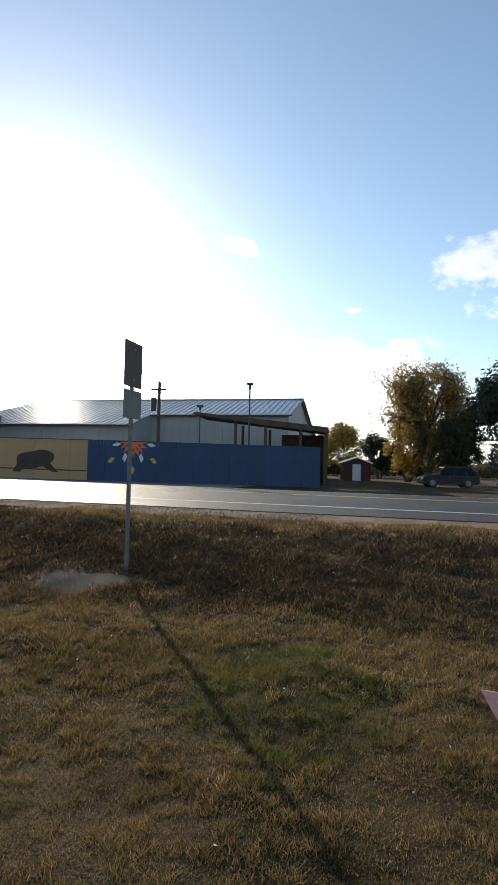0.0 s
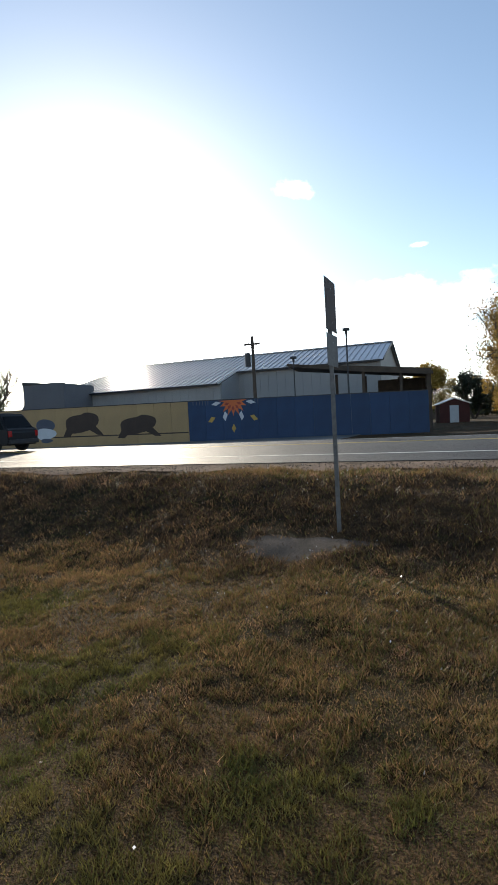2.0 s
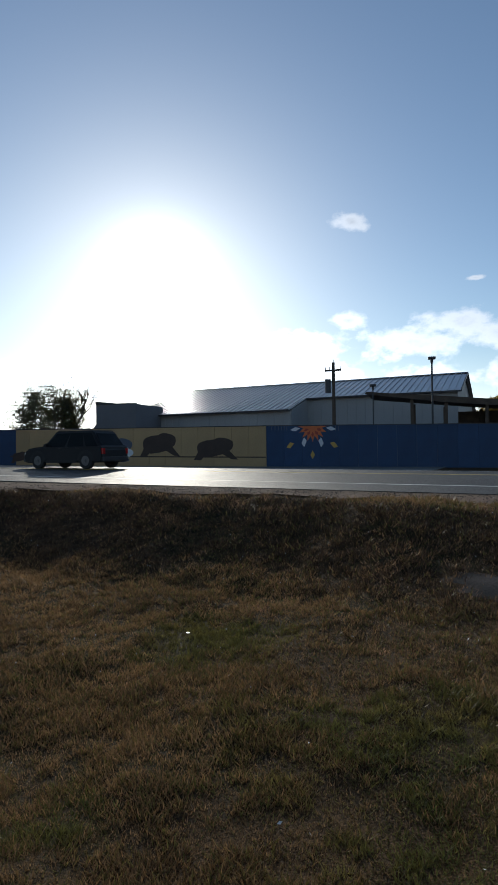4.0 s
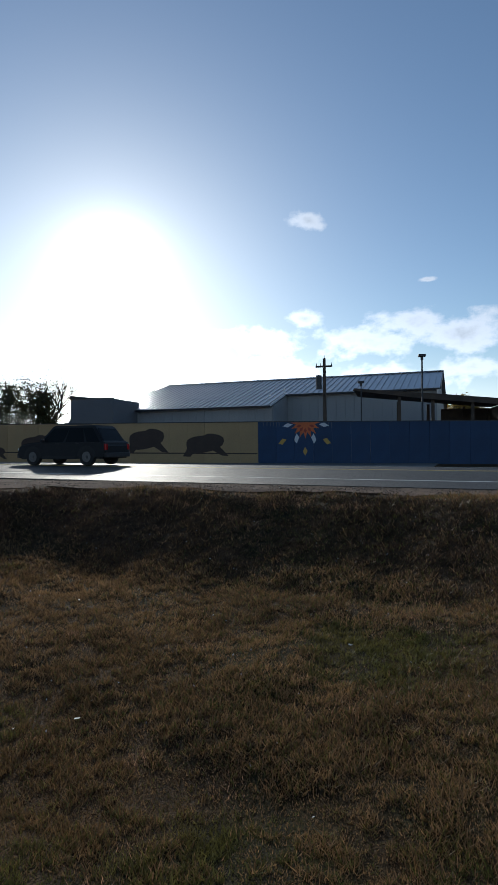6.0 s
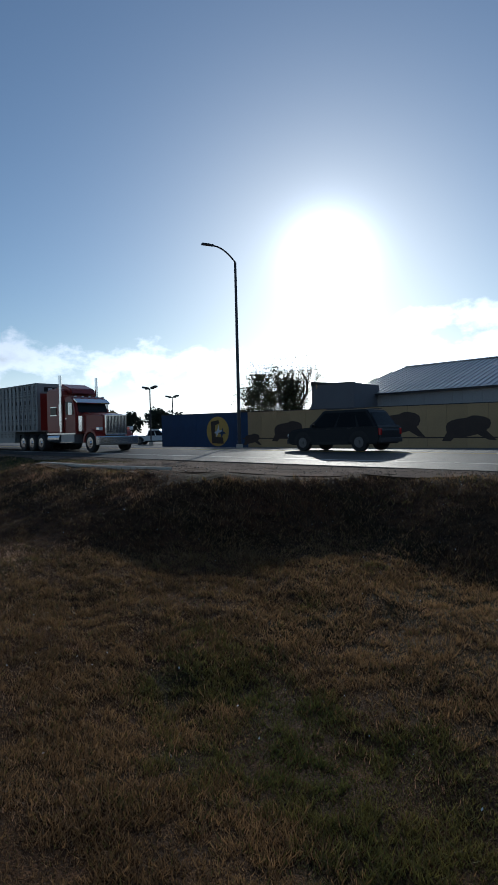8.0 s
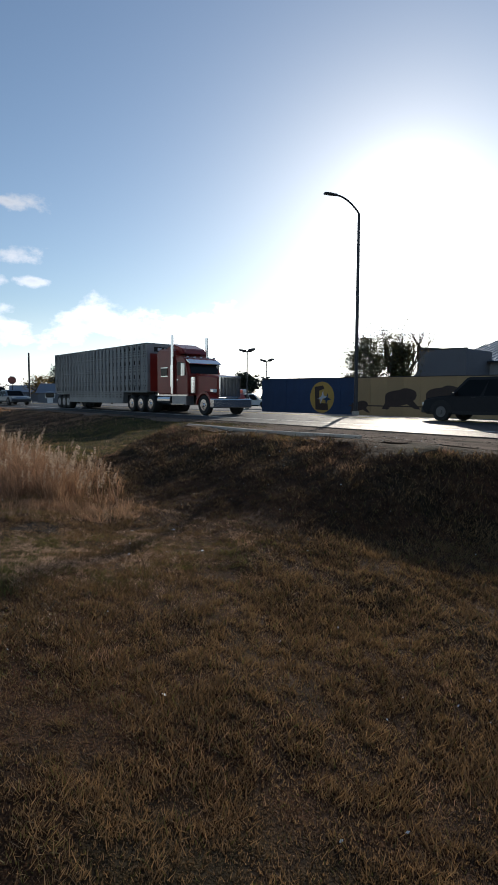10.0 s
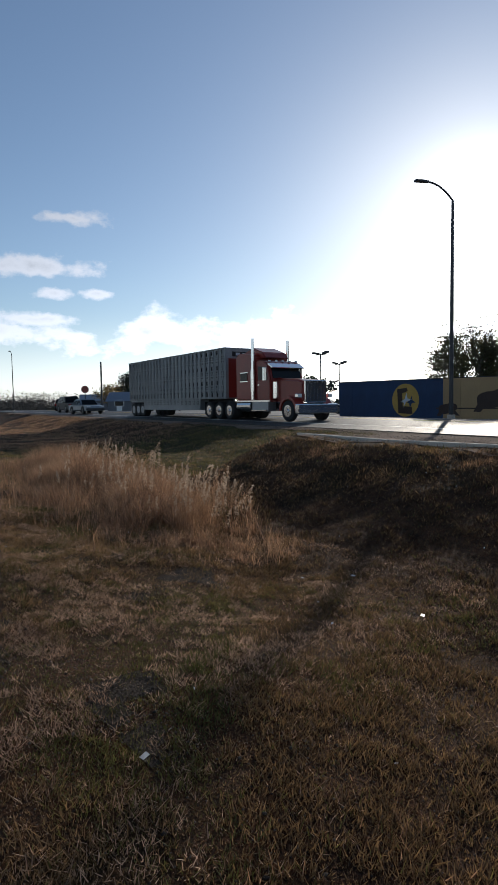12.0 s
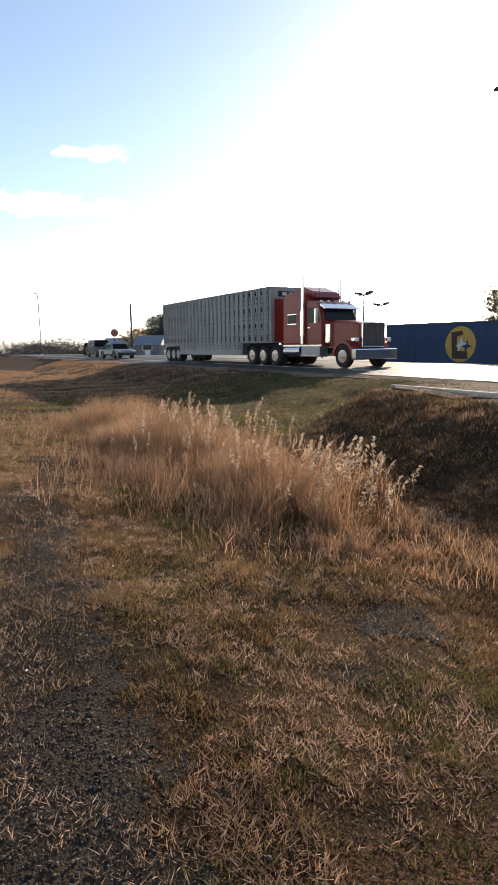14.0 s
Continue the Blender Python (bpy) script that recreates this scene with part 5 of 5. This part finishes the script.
def soft_noise(x, y, k=1.0, p=0.0):
    return (np.sin(1.31 * k * x + 0.77 * k * y + p) + np.sin(-0.83 * k * x + 1.57 * k * y + 2.1 + p) + np.sin(2.3 * k * x - 1.9 * k * y + 0.5 + p) * 0.6 + np.sin(3.1 * k * x + 2.7 * k * y + 4 + p) * 0.5) / 3.1


def gravel_mask(x, y):
    """The stony track on the near side, about 1.4 m wide, with ragged edges."""
    cy = -34.75 + 0.38 * (-5.4 - x) + 0.05 * np.clip(-8.0 - x, 0, 4) ** 2
    d = np.abs(y - cy) - 0.28 - 0.22 * soft_noise(x, y, 1.4) - 0.25 * (vnoise(x, y, 0.3, 11.0) - 0.5)
    spots = sstep(0.66, 0.76, 0.6 * vnoise(x, y, 0.8, 14.0) + 0.4 * vnoise(x, y, 0.25, 3.0)) * sstep(-31.8, -32.6, y) * 0.8
    return np.maximum(sstep(0.2, -0.12, d), spots) * sstep(-2.6, -4.6, x) * sstep(-15.0, -12.0, x)


def green_share(x, y):
    """Where the turf is still green: patches a metre or two across."""
    g = 0.55 * vnoise(x, y, 2.1, 5.0) + 0.3 * vnoise(x, y, 0.7, 2.0) + 0.15 * vnoise(x, y, 0.2, 1.0)
    for cx, cy, rr in ((-5.0, -33.0, 0.3), (-4.6, -33.7, 0.35), (-3.9, -34.3, 0.4), (-4.9, -34.9, 0.5), (12.6, -33.3, 0.5)):
        g = g + 0.4 * np.exp(-((x - cx) ** 2 + (y - cy) ** 2) / rr ** 2)
    return sstep(0.52, 0.72, g)


def grass():
    r = np.random.default_rng(21)
    n = 9000000
    x = r.uniform(-24, 22, n)
    y = r.uniform(-38.0, -19.5, n)
    u = across(x, y)
    dens = np.exp(-np.clip(y + 33.6, 0, None) / 2.6) * 1.0 + 0.11
    dens *= 1 - 0.9 * sstep(-34.8, -35.4, y + 0.06 * np.clip(x - 4, 0, None))
    dens *= np.exp(-np.clip(np.abs(x - 2.5) - 12.0, 0, None) / 4.0)
    clump = 0.5 * vnoise(x, y, 0.11) + 0.3 * vnoise(x, y, 0.31, 4.0) + 0.2 * vnoise(x, y, 1.1, 7.0)
    tuft = sstep(0.36, 0.62, clump)
    dens *= 0.62 + 0.42 * tuft
    dens *= 1 - 0.72 * gravel_mask(x, y)
    dens *= sstep(0.15, -0.5, u - shoulder_edge(x))
    dens *= 1 - 0.95 * np.clip(np.exp(-((x - 9.55) ** 2 / 0.8 + (y + 29.0) ** 2 / 0.16)) * 1.6, 0, 1)
    keep = r.random(n) < dens * 0.9
    x, y, tuft = x[keep], y[keep], tuft[keep]
    n = len(x)
    far = np.clip((y + 35) / 8, 0, 1)
    h = (0.014 + 0.030 * r.random(n) ** 2) * (1 + 0.9 * far) * (0.55 + 0.7 * tuft)
    h *= 1 - 0.3 * sstep(-2.0, -4.5, x)
    h *= 1 + 0.7 * sstep(-2.8, -1.4, across(x, y) - shoulder_edge(x)) * (r.random(n) < 0.25)
    wd = (0.0019 + 0.0015 * r.random(n)) * (1 + 2.6 * far)
    a, t = r.uniform(0, 2 * np.pi, (2, n))
    lean = r.uniform(0.2, 1.5, n) * h
    z = height(x, y)
    v = np.empty((n, 3, 3))
    v[:, 0] = np.stack([x - wd * np.cos(a), y - wd * np.sin(a), z - 0.006], 1)
    v[:, 1] = np.stack([x + wd * np.cos(a), y + wd * np.sin(a), z - 0.006], 1)
    v[:, 2] = np.stack([x + lean * np.cos(t), y + lean * np.sin(t), z + h], 1)
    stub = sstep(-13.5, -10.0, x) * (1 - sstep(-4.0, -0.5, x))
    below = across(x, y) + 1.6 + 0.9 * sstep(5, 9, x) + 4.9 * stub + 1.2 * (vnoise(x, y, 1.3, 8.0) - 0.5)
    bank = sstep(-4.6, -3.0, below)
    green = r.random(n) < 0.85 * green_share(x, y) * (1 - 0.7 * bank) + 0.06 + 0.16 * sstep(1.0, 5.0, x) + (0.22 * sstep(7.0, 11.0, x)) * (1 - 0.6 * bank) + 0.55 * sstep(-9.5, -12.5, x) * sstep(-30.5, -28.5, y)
    # dead weeds on the bank face, with its shade put into their colour
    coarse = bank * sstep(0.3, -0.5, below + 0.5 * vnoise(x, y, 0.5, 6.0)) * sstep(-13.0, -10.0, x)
    shaded_weed = r.random(n) < 0.72 * coarse
    green &= ~shaded_weed
    for mask, mat, name, label in ((~green & ~shaded_weed, "blade", "dry_grass", "short dry mown grass, brown and straw-coloured"), (shaded_weed, "shaded_weed", "bank_weeds", "coarse brown dead weeds on the ditch bank, coloured darker for its shade"), (green, "blade_green", "green_grass", "short green grass in patches among dry turf")):
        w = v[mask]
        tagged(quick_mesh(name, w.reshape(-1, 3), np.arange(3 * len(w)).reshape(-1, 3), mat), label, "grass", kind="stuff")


# weed brown taken darker to carry the shade of the bank
M["shaded_weed"] = material("shaded_weed", (0.105, 0.064, 0.038), 0.7, second=(0.055, 0.036, 0.022), scale=0.7, fine=5, var=0.3, island=0.5, trans=0.25, spec=0.2)
M["blade_green"] = material("blade_green", (0.085, 0.092, 0.022), 0.55, second=(0.16, 0.125, 0.036), scale=1.5, fine=6, var=0.25, island=0.45, trans=0.4, spec=0.3)
grass()


def verge_grass():
    """Longer tawny grass on the verge further along the ditch."""
    r = np.random.default_rng(52)
    n = 260000
    x, y = -11 - 45 * r.random(n) ** 1.3, r.uniform(-34, -9, n)
    u = across(x, y)
    keep = (u < -1.8) & (u > -14) & (r.random(n) < 0.35 + 0.65 * vnoise(x, y, 1.6, 4.0))
    x, y = x[keep], y[keep]
    n = len(x)
    h = r.uniform(0.03, 0.085, n)
    a, t = r.uniform(0, 2 * np.pi, (2, n))
    wd = 0.004 + 0.0004 * np.abs(x + 8)
    lean = r.uniform(0.2, 1.2, n) * h
    z = height(x, y)
    v = np.stack([np.stack([x - wd * np.cos(a), y - wd * np.sin(a), z - 0.006], 1), np.stack([x + wd * np.cos(a), y + wd * np.sin(a), z - 0.006], 1),
                  np.stack([x + lean * np.cos(t), y + lean * np.sin(t), z + h], 1)], 1)
    gold = r.random(n) < 0.12 + 0.8 * sstep(-19, -25, x)
    for mask, mat, name, label in ((gold, "straw", "golden_verge", "tawny golden grass along the verge"), (~gold, "blade_green", "green_verge", "olive green grass along the verge")):
        w = v[mask]
        tagged(quick_mesh(name, w.reshape(-1, 3), np.arange(3 * len(w)).reshape(-1, 3), mat), label, "grass", kind="stuff")


verge_grass()


def thatch():
    """Pale dry blades lying matted on the turf beside the track, in clumps with dark gaps."""
    r = np.random.default_rng(77)
    n = 850000
    x, y = r.uniform(-15.5, -2.5, n), r.uniform(-36.0, -30.5, n)
    clump = 0.55 * vnoise(x, y, 0.07, 3.0) + 0.45 * vnoise(x, y, 0.26, 8.0)
    lit = sstep(0.42, 0.64, clump)
    near = np.exp(-np.clip(y + 34.3, 0, None) / 3.0) * sstep(-2.5, -4.5, x)
    keep = r.random(n) < (0.15 + 0.85 * lit) * near * (1 - 0.5 * gravel_mask(x, y))
    x, y, lit = x[keep], y[keep], lit[keep]
    n = len(x)
    h = (0.008 + 0.022 * r.random(n) ** 1.5) * (0.5 + 0.8 * lit)
    wd = 0.0018 + 0.0016 * r.random(n)
    a, t = r.uniform(0, 2 * np.pi, (2, n))
    lean = r.uniform(0.5, 1.9, n) * h
    z = height(x, y)
    v = np.stack([np.stack([x - wd * np.cos(a), y - wd * np.sin(a), z - 0.004], 1), np.stack([x + wd * np.cos(a), y + wd * np.sin(a), z - 0.004], 1),
                  np.stack([x + lean * np.cos(t), y + lean * np.sin(t), z + h], 1)], 1).reshape(-1, 3)
    tagged(quick_mesh("dry_thatch", v, np.arange(3 * n).reshape(-1, 3), "thatch"), "matted pale reddish-brown thatch on the verge", "grass", kind="stuff")


M["thatch"] = material("thatch", (0.62, 0.41, 0.275), 0.55, second=(0.34, 0.21, 0.135), scale=1.4, fine=9, var=0.3, island=0.6, trans=0.45, spec=0.3)
thatch()


def tufts():
    """Loose longer tufts on the verge and along the lip of the bank."""
    r = np.random.default_rng(33)
    m = 900
    cx, cy = r.uniform(-20, 16, m), r.uniform(-35.5, -21.5, m)
    u = across(cx, cy)
    near_lip = np.abs(u - shoulder_edge(cx) + 0.6) < 0.8
    keep = (r.random(m) < np.where(near_lip, 0.9, 0.3)) & (u < shoulder_edge(cx)) & (gravel_mask(cx, cy) < 0.5)
    cx, cy, near_lip = cx[keep], cy[keep], near_lip[keep]
    per = 60
    k = np.repeat(np.arange(len(cx)), per)
    n = len(k)
    rad = 0.05 + 0.09 * r.random(len(cx))
    x = cx[k] + r.normal(size=n) * rad[k]
    y = cy[k] + r.normal(size=n) * rad[k]
    h = (np.where(near_lip, 0.10, 0.05)[k]) * r.uniform(0.5, 1.3, n)
    a, t = r.uniform(0, 2 * np.pi, (2, n))
    wd = 0.0028
    lean = r.uniform(0.2, 1.0, n) * h
    z = height(x, y)
    v = np.stack([np.stack([x - wd * np.cos(a), y - wd * np.sin(a), z - 0.006], 1), np.stack([x + wd * np.cos(a), y + wd * np.sin(a), z - 0.006], 1),
                  np.stack([x + lean * np.cos(t), y + lean * np.sin(t), z + h], 1)], 1).reshape(-1, 3)
    tagged(quick_mesh("grass_tufts", v, np.arange(3 * n).reshape(-1, 3), "straw"), "scattered tufts of longer dry grass", "grass", kind="stuff")


tufts()


def reed_line(s):
    """The middle of the tall grass band in the ditch, by distance along it (0 to 1)."""
    x = -5.9 - 10.5 * s
    y = -31.55 - 0.25 * np.sin(s * 3.2) + 2.7 * s ** 1.35
    return x, y


def tall_grass():
    r = np.random.default_rng(45)
    n = 72000
    s = r.random(n) ** 1.25
    bx, by = reed_line(s)
    half = 0.36 + 0.50 * sstep(0.0, 0.25, s)
    x = bx + r.normal(size=n) * 0.12
    y = by + np.clip(r.normal(size=n) * np.where(r.random(n) < 0.2, 1.0, 0.5), -2.0, 1.6) * half * 1.25
    x += 0.25 * soft_noise(x, y, 2.0)
    keep = r.random(n) < sstep(0.30, 0.62, 0.55 * vnoise(x, y, 0.55, 2.0) + 0.45 * vnoise(x, y, 0.16, 6.0)) * 0.95 + 0.05
    x, y, s = x[keep], y[keep], s[keep]
    n = len(x)
    off = (y - reed_line(s)[1]) / half[keep]
    h = (0.25 + 0.38 * sstep(0.0, 0.30, s)) * (0.2 + 0.95 * r.random(n) ** 1.4) * (0.55 + 0.5 * sstep(-1.4, 0.2, off)) * np.clip(0.9 + 0.5 * soft_noise(x, y, 1.7, 3.0), 0.45, 1.3)
    a, t = r.uniform(0, 2 * np.pi, (2, n))
    bend = r.uniform(0.1, 0.95, n) * h
    wd = 0.0028 * r.uniform(0.6, 1.4, n)
    z = height(x, y)
    ca, sa = np.cos(a) * wd, np.sin(a) * wd
    rows = []
    for f, k in ((0, 1.0), (0.4, 0.85), (0.75, 0.55)):
        px, py, pz = x + bend * f ** 2 * np.cos(t), y + bend * f ** 2 * np.sin(t), z - 0.01 + h * f * (1 - 0.12 * f)
        rows += [np.stack([px - ca * k, py - sa * k, pz], 1), np.stack([px + ca * k, py + sa * k, pz], 1)]
    rows.append(np.stack([x + bend * np.cos(t), y + bend * np.sin(t), z + h * 0.9], 1))
    v = np.stack(rows, 1).reshape(-1, 3)
    b = (np.arange(n) * 7)[:, None]
    f = np.concatenate([b + np.array(q) for q in ((0, 1, 3), (0, 3, 2), (2, 3, 5), (2, 5, 4), (4, 5, 6))])
    tagged(quick_mesh("tall_grass", v, f, "straw"), "thick clump of tall golden dry grass in the ditch", "tall grass", kind="stuff")
    # chaff and small spikelets caught among the blades
    q = r.random(n) < 0.55
    f = 0.45 + 0.55 * r.random(q.sum())
    chaff = np.stack([(x + bend * np.cos(t) * 0.9)[q] * f + x[q] * (1 - f), (y + bend * np.sin(t) * 0.9)[q] * f + y[q] * (1 - f), (z + h * 0.92)[q] * f + z[q] * (1 - f)], 1)
    v, f = quads(chaff + r.normal(size=chaff.shape) * 0.01, 0.0055, r, 1.7)
    tagged(quick_mesh("grass_chaff", v, f, "chaff"), "pale chaff and spikelets among tall dry grass", "tall grass", kind="stuff")
    # stalks with feathery heads along the far side of the clump, in two drifts
    m = 150
    s = np.where(r.random(m) < 0.5, r.uniform(0.08, 0.22, m), r.uniform(0.26, 0.46, m))
    bx, by = reed_line(s)
    x = bx + r.normal(size=m) * 0.12
    y = by + 0.30 + r.normal(size=m) * 0.36
    h = (0.50 + 0.3 * s) * r.uniform(0.6, 1.5, m)
    tl = r.normal(size=(m, 2)) * 0.13 + np.array((0.10, -0.02))
    z = height(x, y)
    vs, fs, c = [], [], []
    for k in range(m):
        p0 = np.array((x[k], y[k], z[k] - 0.01))
        p1 = p0 + np.array((tl[k, 0] * h[k], tl[k, 1] * h[k], h[k]))
        o = len(vs)
        for p, q in ((p0, 0.0028), (p1, 0.0012)):
            vs += [p + (q, 0, 0), p + (-q * 0.5, q * 0.87, 0), p + (-q * 0.5, -q * 0.87, 0)]
        fs += [(o, o + 1, o + 4), (o, o + 4, o + 3), (o + 1, o + 2, o + 5), (o + 1, o + 5, o + 4), (o + 2, o, o + 3), (o + 2, o + 3, o + 5)]
        f = r.random(34)[:, None]
        d = (p1 - p0) / h[k]
        c.append(p1 + d * (f * 0.22 - 0.13) + np.array((0.045, -0.01, -0.03)) * f ** 2 + r.normal(size=(34, 3)) * 0.017 * (1.15 - f))
    tagged(quick_mesh("grass_stalks", np.array(vs), np.array(fs), "straw"), "slender dry grass stalks", "tall grass", kind="stuff")
    v, f = quads(np.concatenate(c), 0.0105, r, 2.0)
    tagged(quick_mesh("seed_heads", v, f, "seed"), "pale feathery seed heads on dry stalks", "tall grass", kind="stuff")


tall_grass()


def gravel_track():
    """Bare packed gravel showing where the turf has worn away, with a ragged edge."""
    xs, ys = np.arange(-14.5, -2.6, 0.05), np.arange(-36.6, -31.2, 0.05)
    X, Y = np.meshgrid(xs, ys)
    V = np.stack([X.ravel(), Y.ravel(), (height(X, Y) + 0.005).ravel()], 1)
    nx, ny = len(xs), len(ys)
    i = np.arange(nx * ny).reshape(ny, nx)
    mid = gravel_mask(X[:-1, :-1] + 0.025, Y[:-1, :-1] + 0.025) > 0.3 + 0.5 * vnoise(X[:-1, :-1], Y[:-1, :-1], 0.12, 5.0)
    f = np.stack([i[:-1, :-1], i[:-1, 1:], i[1:, 1:], i[1:, :-1]], -1)[mid]
    used, inv = np.unique(f, return_inverse=True)
    ob = quick_mesh("gravel_track", V[used], inv.reshape(-1, 4), "track")
    tagged(ob, "dark packed gravel worn through the turf", "gravel", kind="stuff")


M["track"] = material("track", (0.060, 0.044, 0.033), 0.95, second=(0.028, 0.022, 0.017), scale=5, fine=70, var=0.5, bump=1.0, bump_scale=90, spec=0.1)
gravel_track()


def stones():
    r = np.random.default_rng(9)
    n = 220000
    x, y = r.uniform(-14, -2.5, n), r.uniform(-36.5, -31.5, n)
    near = np.exp(-np.clip(-x - 8.0, 0, None) / 2.0)
    keep = r.random(n) < (gravel_mask(x, y) * 0.75 + 0.04) * near
    xa, ya = x[keep], y[keep]
    sa = r.uniform(0.003, 0.007, len(xa)) * (1 + (r.random(len(xa)) < 0.03))
    n = 9000
    S, f = r.uniform(-24, 14, n), r.random(n)
    X0, _ = on_road(S, -2.0)
    U = shoulder_edge(X0) * f
    xb, yb = on_road(S, U)
    sb = r.uniform(0.006, 0.02, n)
    x, y, s = np.concatenate([xa, xb]), np.concatenate([ya, yb]), np.concatenate([sa, sb])
    n = len(x)
    z = height(x, y) + s * 0.35 + np.where(np.arange(n) >= len(xa), 0.018, 0.006)
    o = np.array(((1, 0, 0), (0, 1, 0), (-1, 0, 0), (0, -1, 0), (0, 0, 0.7), (0, 0, -0.7)))
    a = r.uniform(0, 2 * np.pi, n)
    jit = 1 + r.normal(size=(n, 6, 3)) * 0.22
    v = o[None] * jit * s[:, None, None]
    ca, sn = np.cos(a)[:, None], np.sin(a)[:, None]
    v = np.stack([v[..., 0] * ca - v[..., 1] * sn + x[:, None], v[..., 0] * sn + v[..., 1] * ca + y[:, None], v[..., 2] + z[:, None]], -1)
    q = np.array(((0, 1, 4), (1, 2, 4), (2, 3, 4), (3, 0, 4), (1, 0, 5), (2, 1, 5), (3, 2, 5), (0, 3, 5)))
    f = (np.arange(n)[:, None, None] * 6 + q[None]).reshape(-1, 3)
    tagged(quick_mesh("gravel_stones", v.reshape(-1, 3), f, "stone"), "loose grey gravel on the track and shoulder", "gravel", kind="stuff")


stones()


def grass_glints():
    """Bright pale flakes strewn over the bank and verge, added to imitate glints."""
    r = np.random.default_rng(61)
    m = 1100
    x = r.uniform(-14, 15, m)
    y = np.where(r.random(m) < 0.6, -21.2 - 0.2 * x - np.abs(r.normal(size=m)) * 3.2, r.uniform(-35, -26, m))
    c = np.stack([x, y, height(x, y) + 0.022], 1)
    v, f = quads(c, 0.012, r, 1.1)
    tagged(quick_mesh("pale_chips", v, f, "glint_white"), "tiny white flakes added for the glints in the grass", "stones", kind="stuff")


# glossy white that paints the sparkle of the glints
M["glint_white"] = material("glint_white", (0.75, 0.73, 0.7), 0.25, scale=3, fine=20, var=0.1)
grass_glints()


def litter():
    """Small pale scraps lying in the grass, and a dead stick by the tall grass."""
    r = random.Random(4)
    spots = [(2.0, -29.07), (5.74, -30.29), (3.55, -32.18), (-5.2, -31.6), (-3.9, -31.72), (7.4, -27.0), (11.9, -28.7), (-3.7, -34.4), (-4.9, -31.2), (-3.1, -30.9)]
    for k, (x, y) in enumerate(spots):
        w = thing("paper_scrap", "small pale scrap of paper in the grass", "litter", group="paper scraps", at=(x, y, gz(x, y) + 0.02), rz=r.uniform(0, 360))
        bm = bmesh.new()
        q = [bm.verts.new((dx * 0.024, dy * 0.014, 0.012 * r.random())) for dx, dy in ((-1, -1), (0.9, -0.8), (1.1, 0.9), (-0.7, 1.1))]
        bm.faces.new(q)
        bmesh.ops.solidify(bm, geom=bm.faces[:], thickness=0.003)
        part("scrap", bm, "white", w)
    z = gz(-6.35, -30.9)
    w = thing("dead_stick", "pale dead forked stick beside the tall grass", "stick", at=(-6.3, -30.95, z))
    part("stem", rod((0, 0, 0.0), (-0.3, 0.12, 0.26), 0.007, 0.004, 6), "straw", w)
    part("twig", rod((-0.15, 0.06, 0.13), (-0.2, 0.16, 0.24), 0.004, 0.002, 6), "straw", w)


litter()
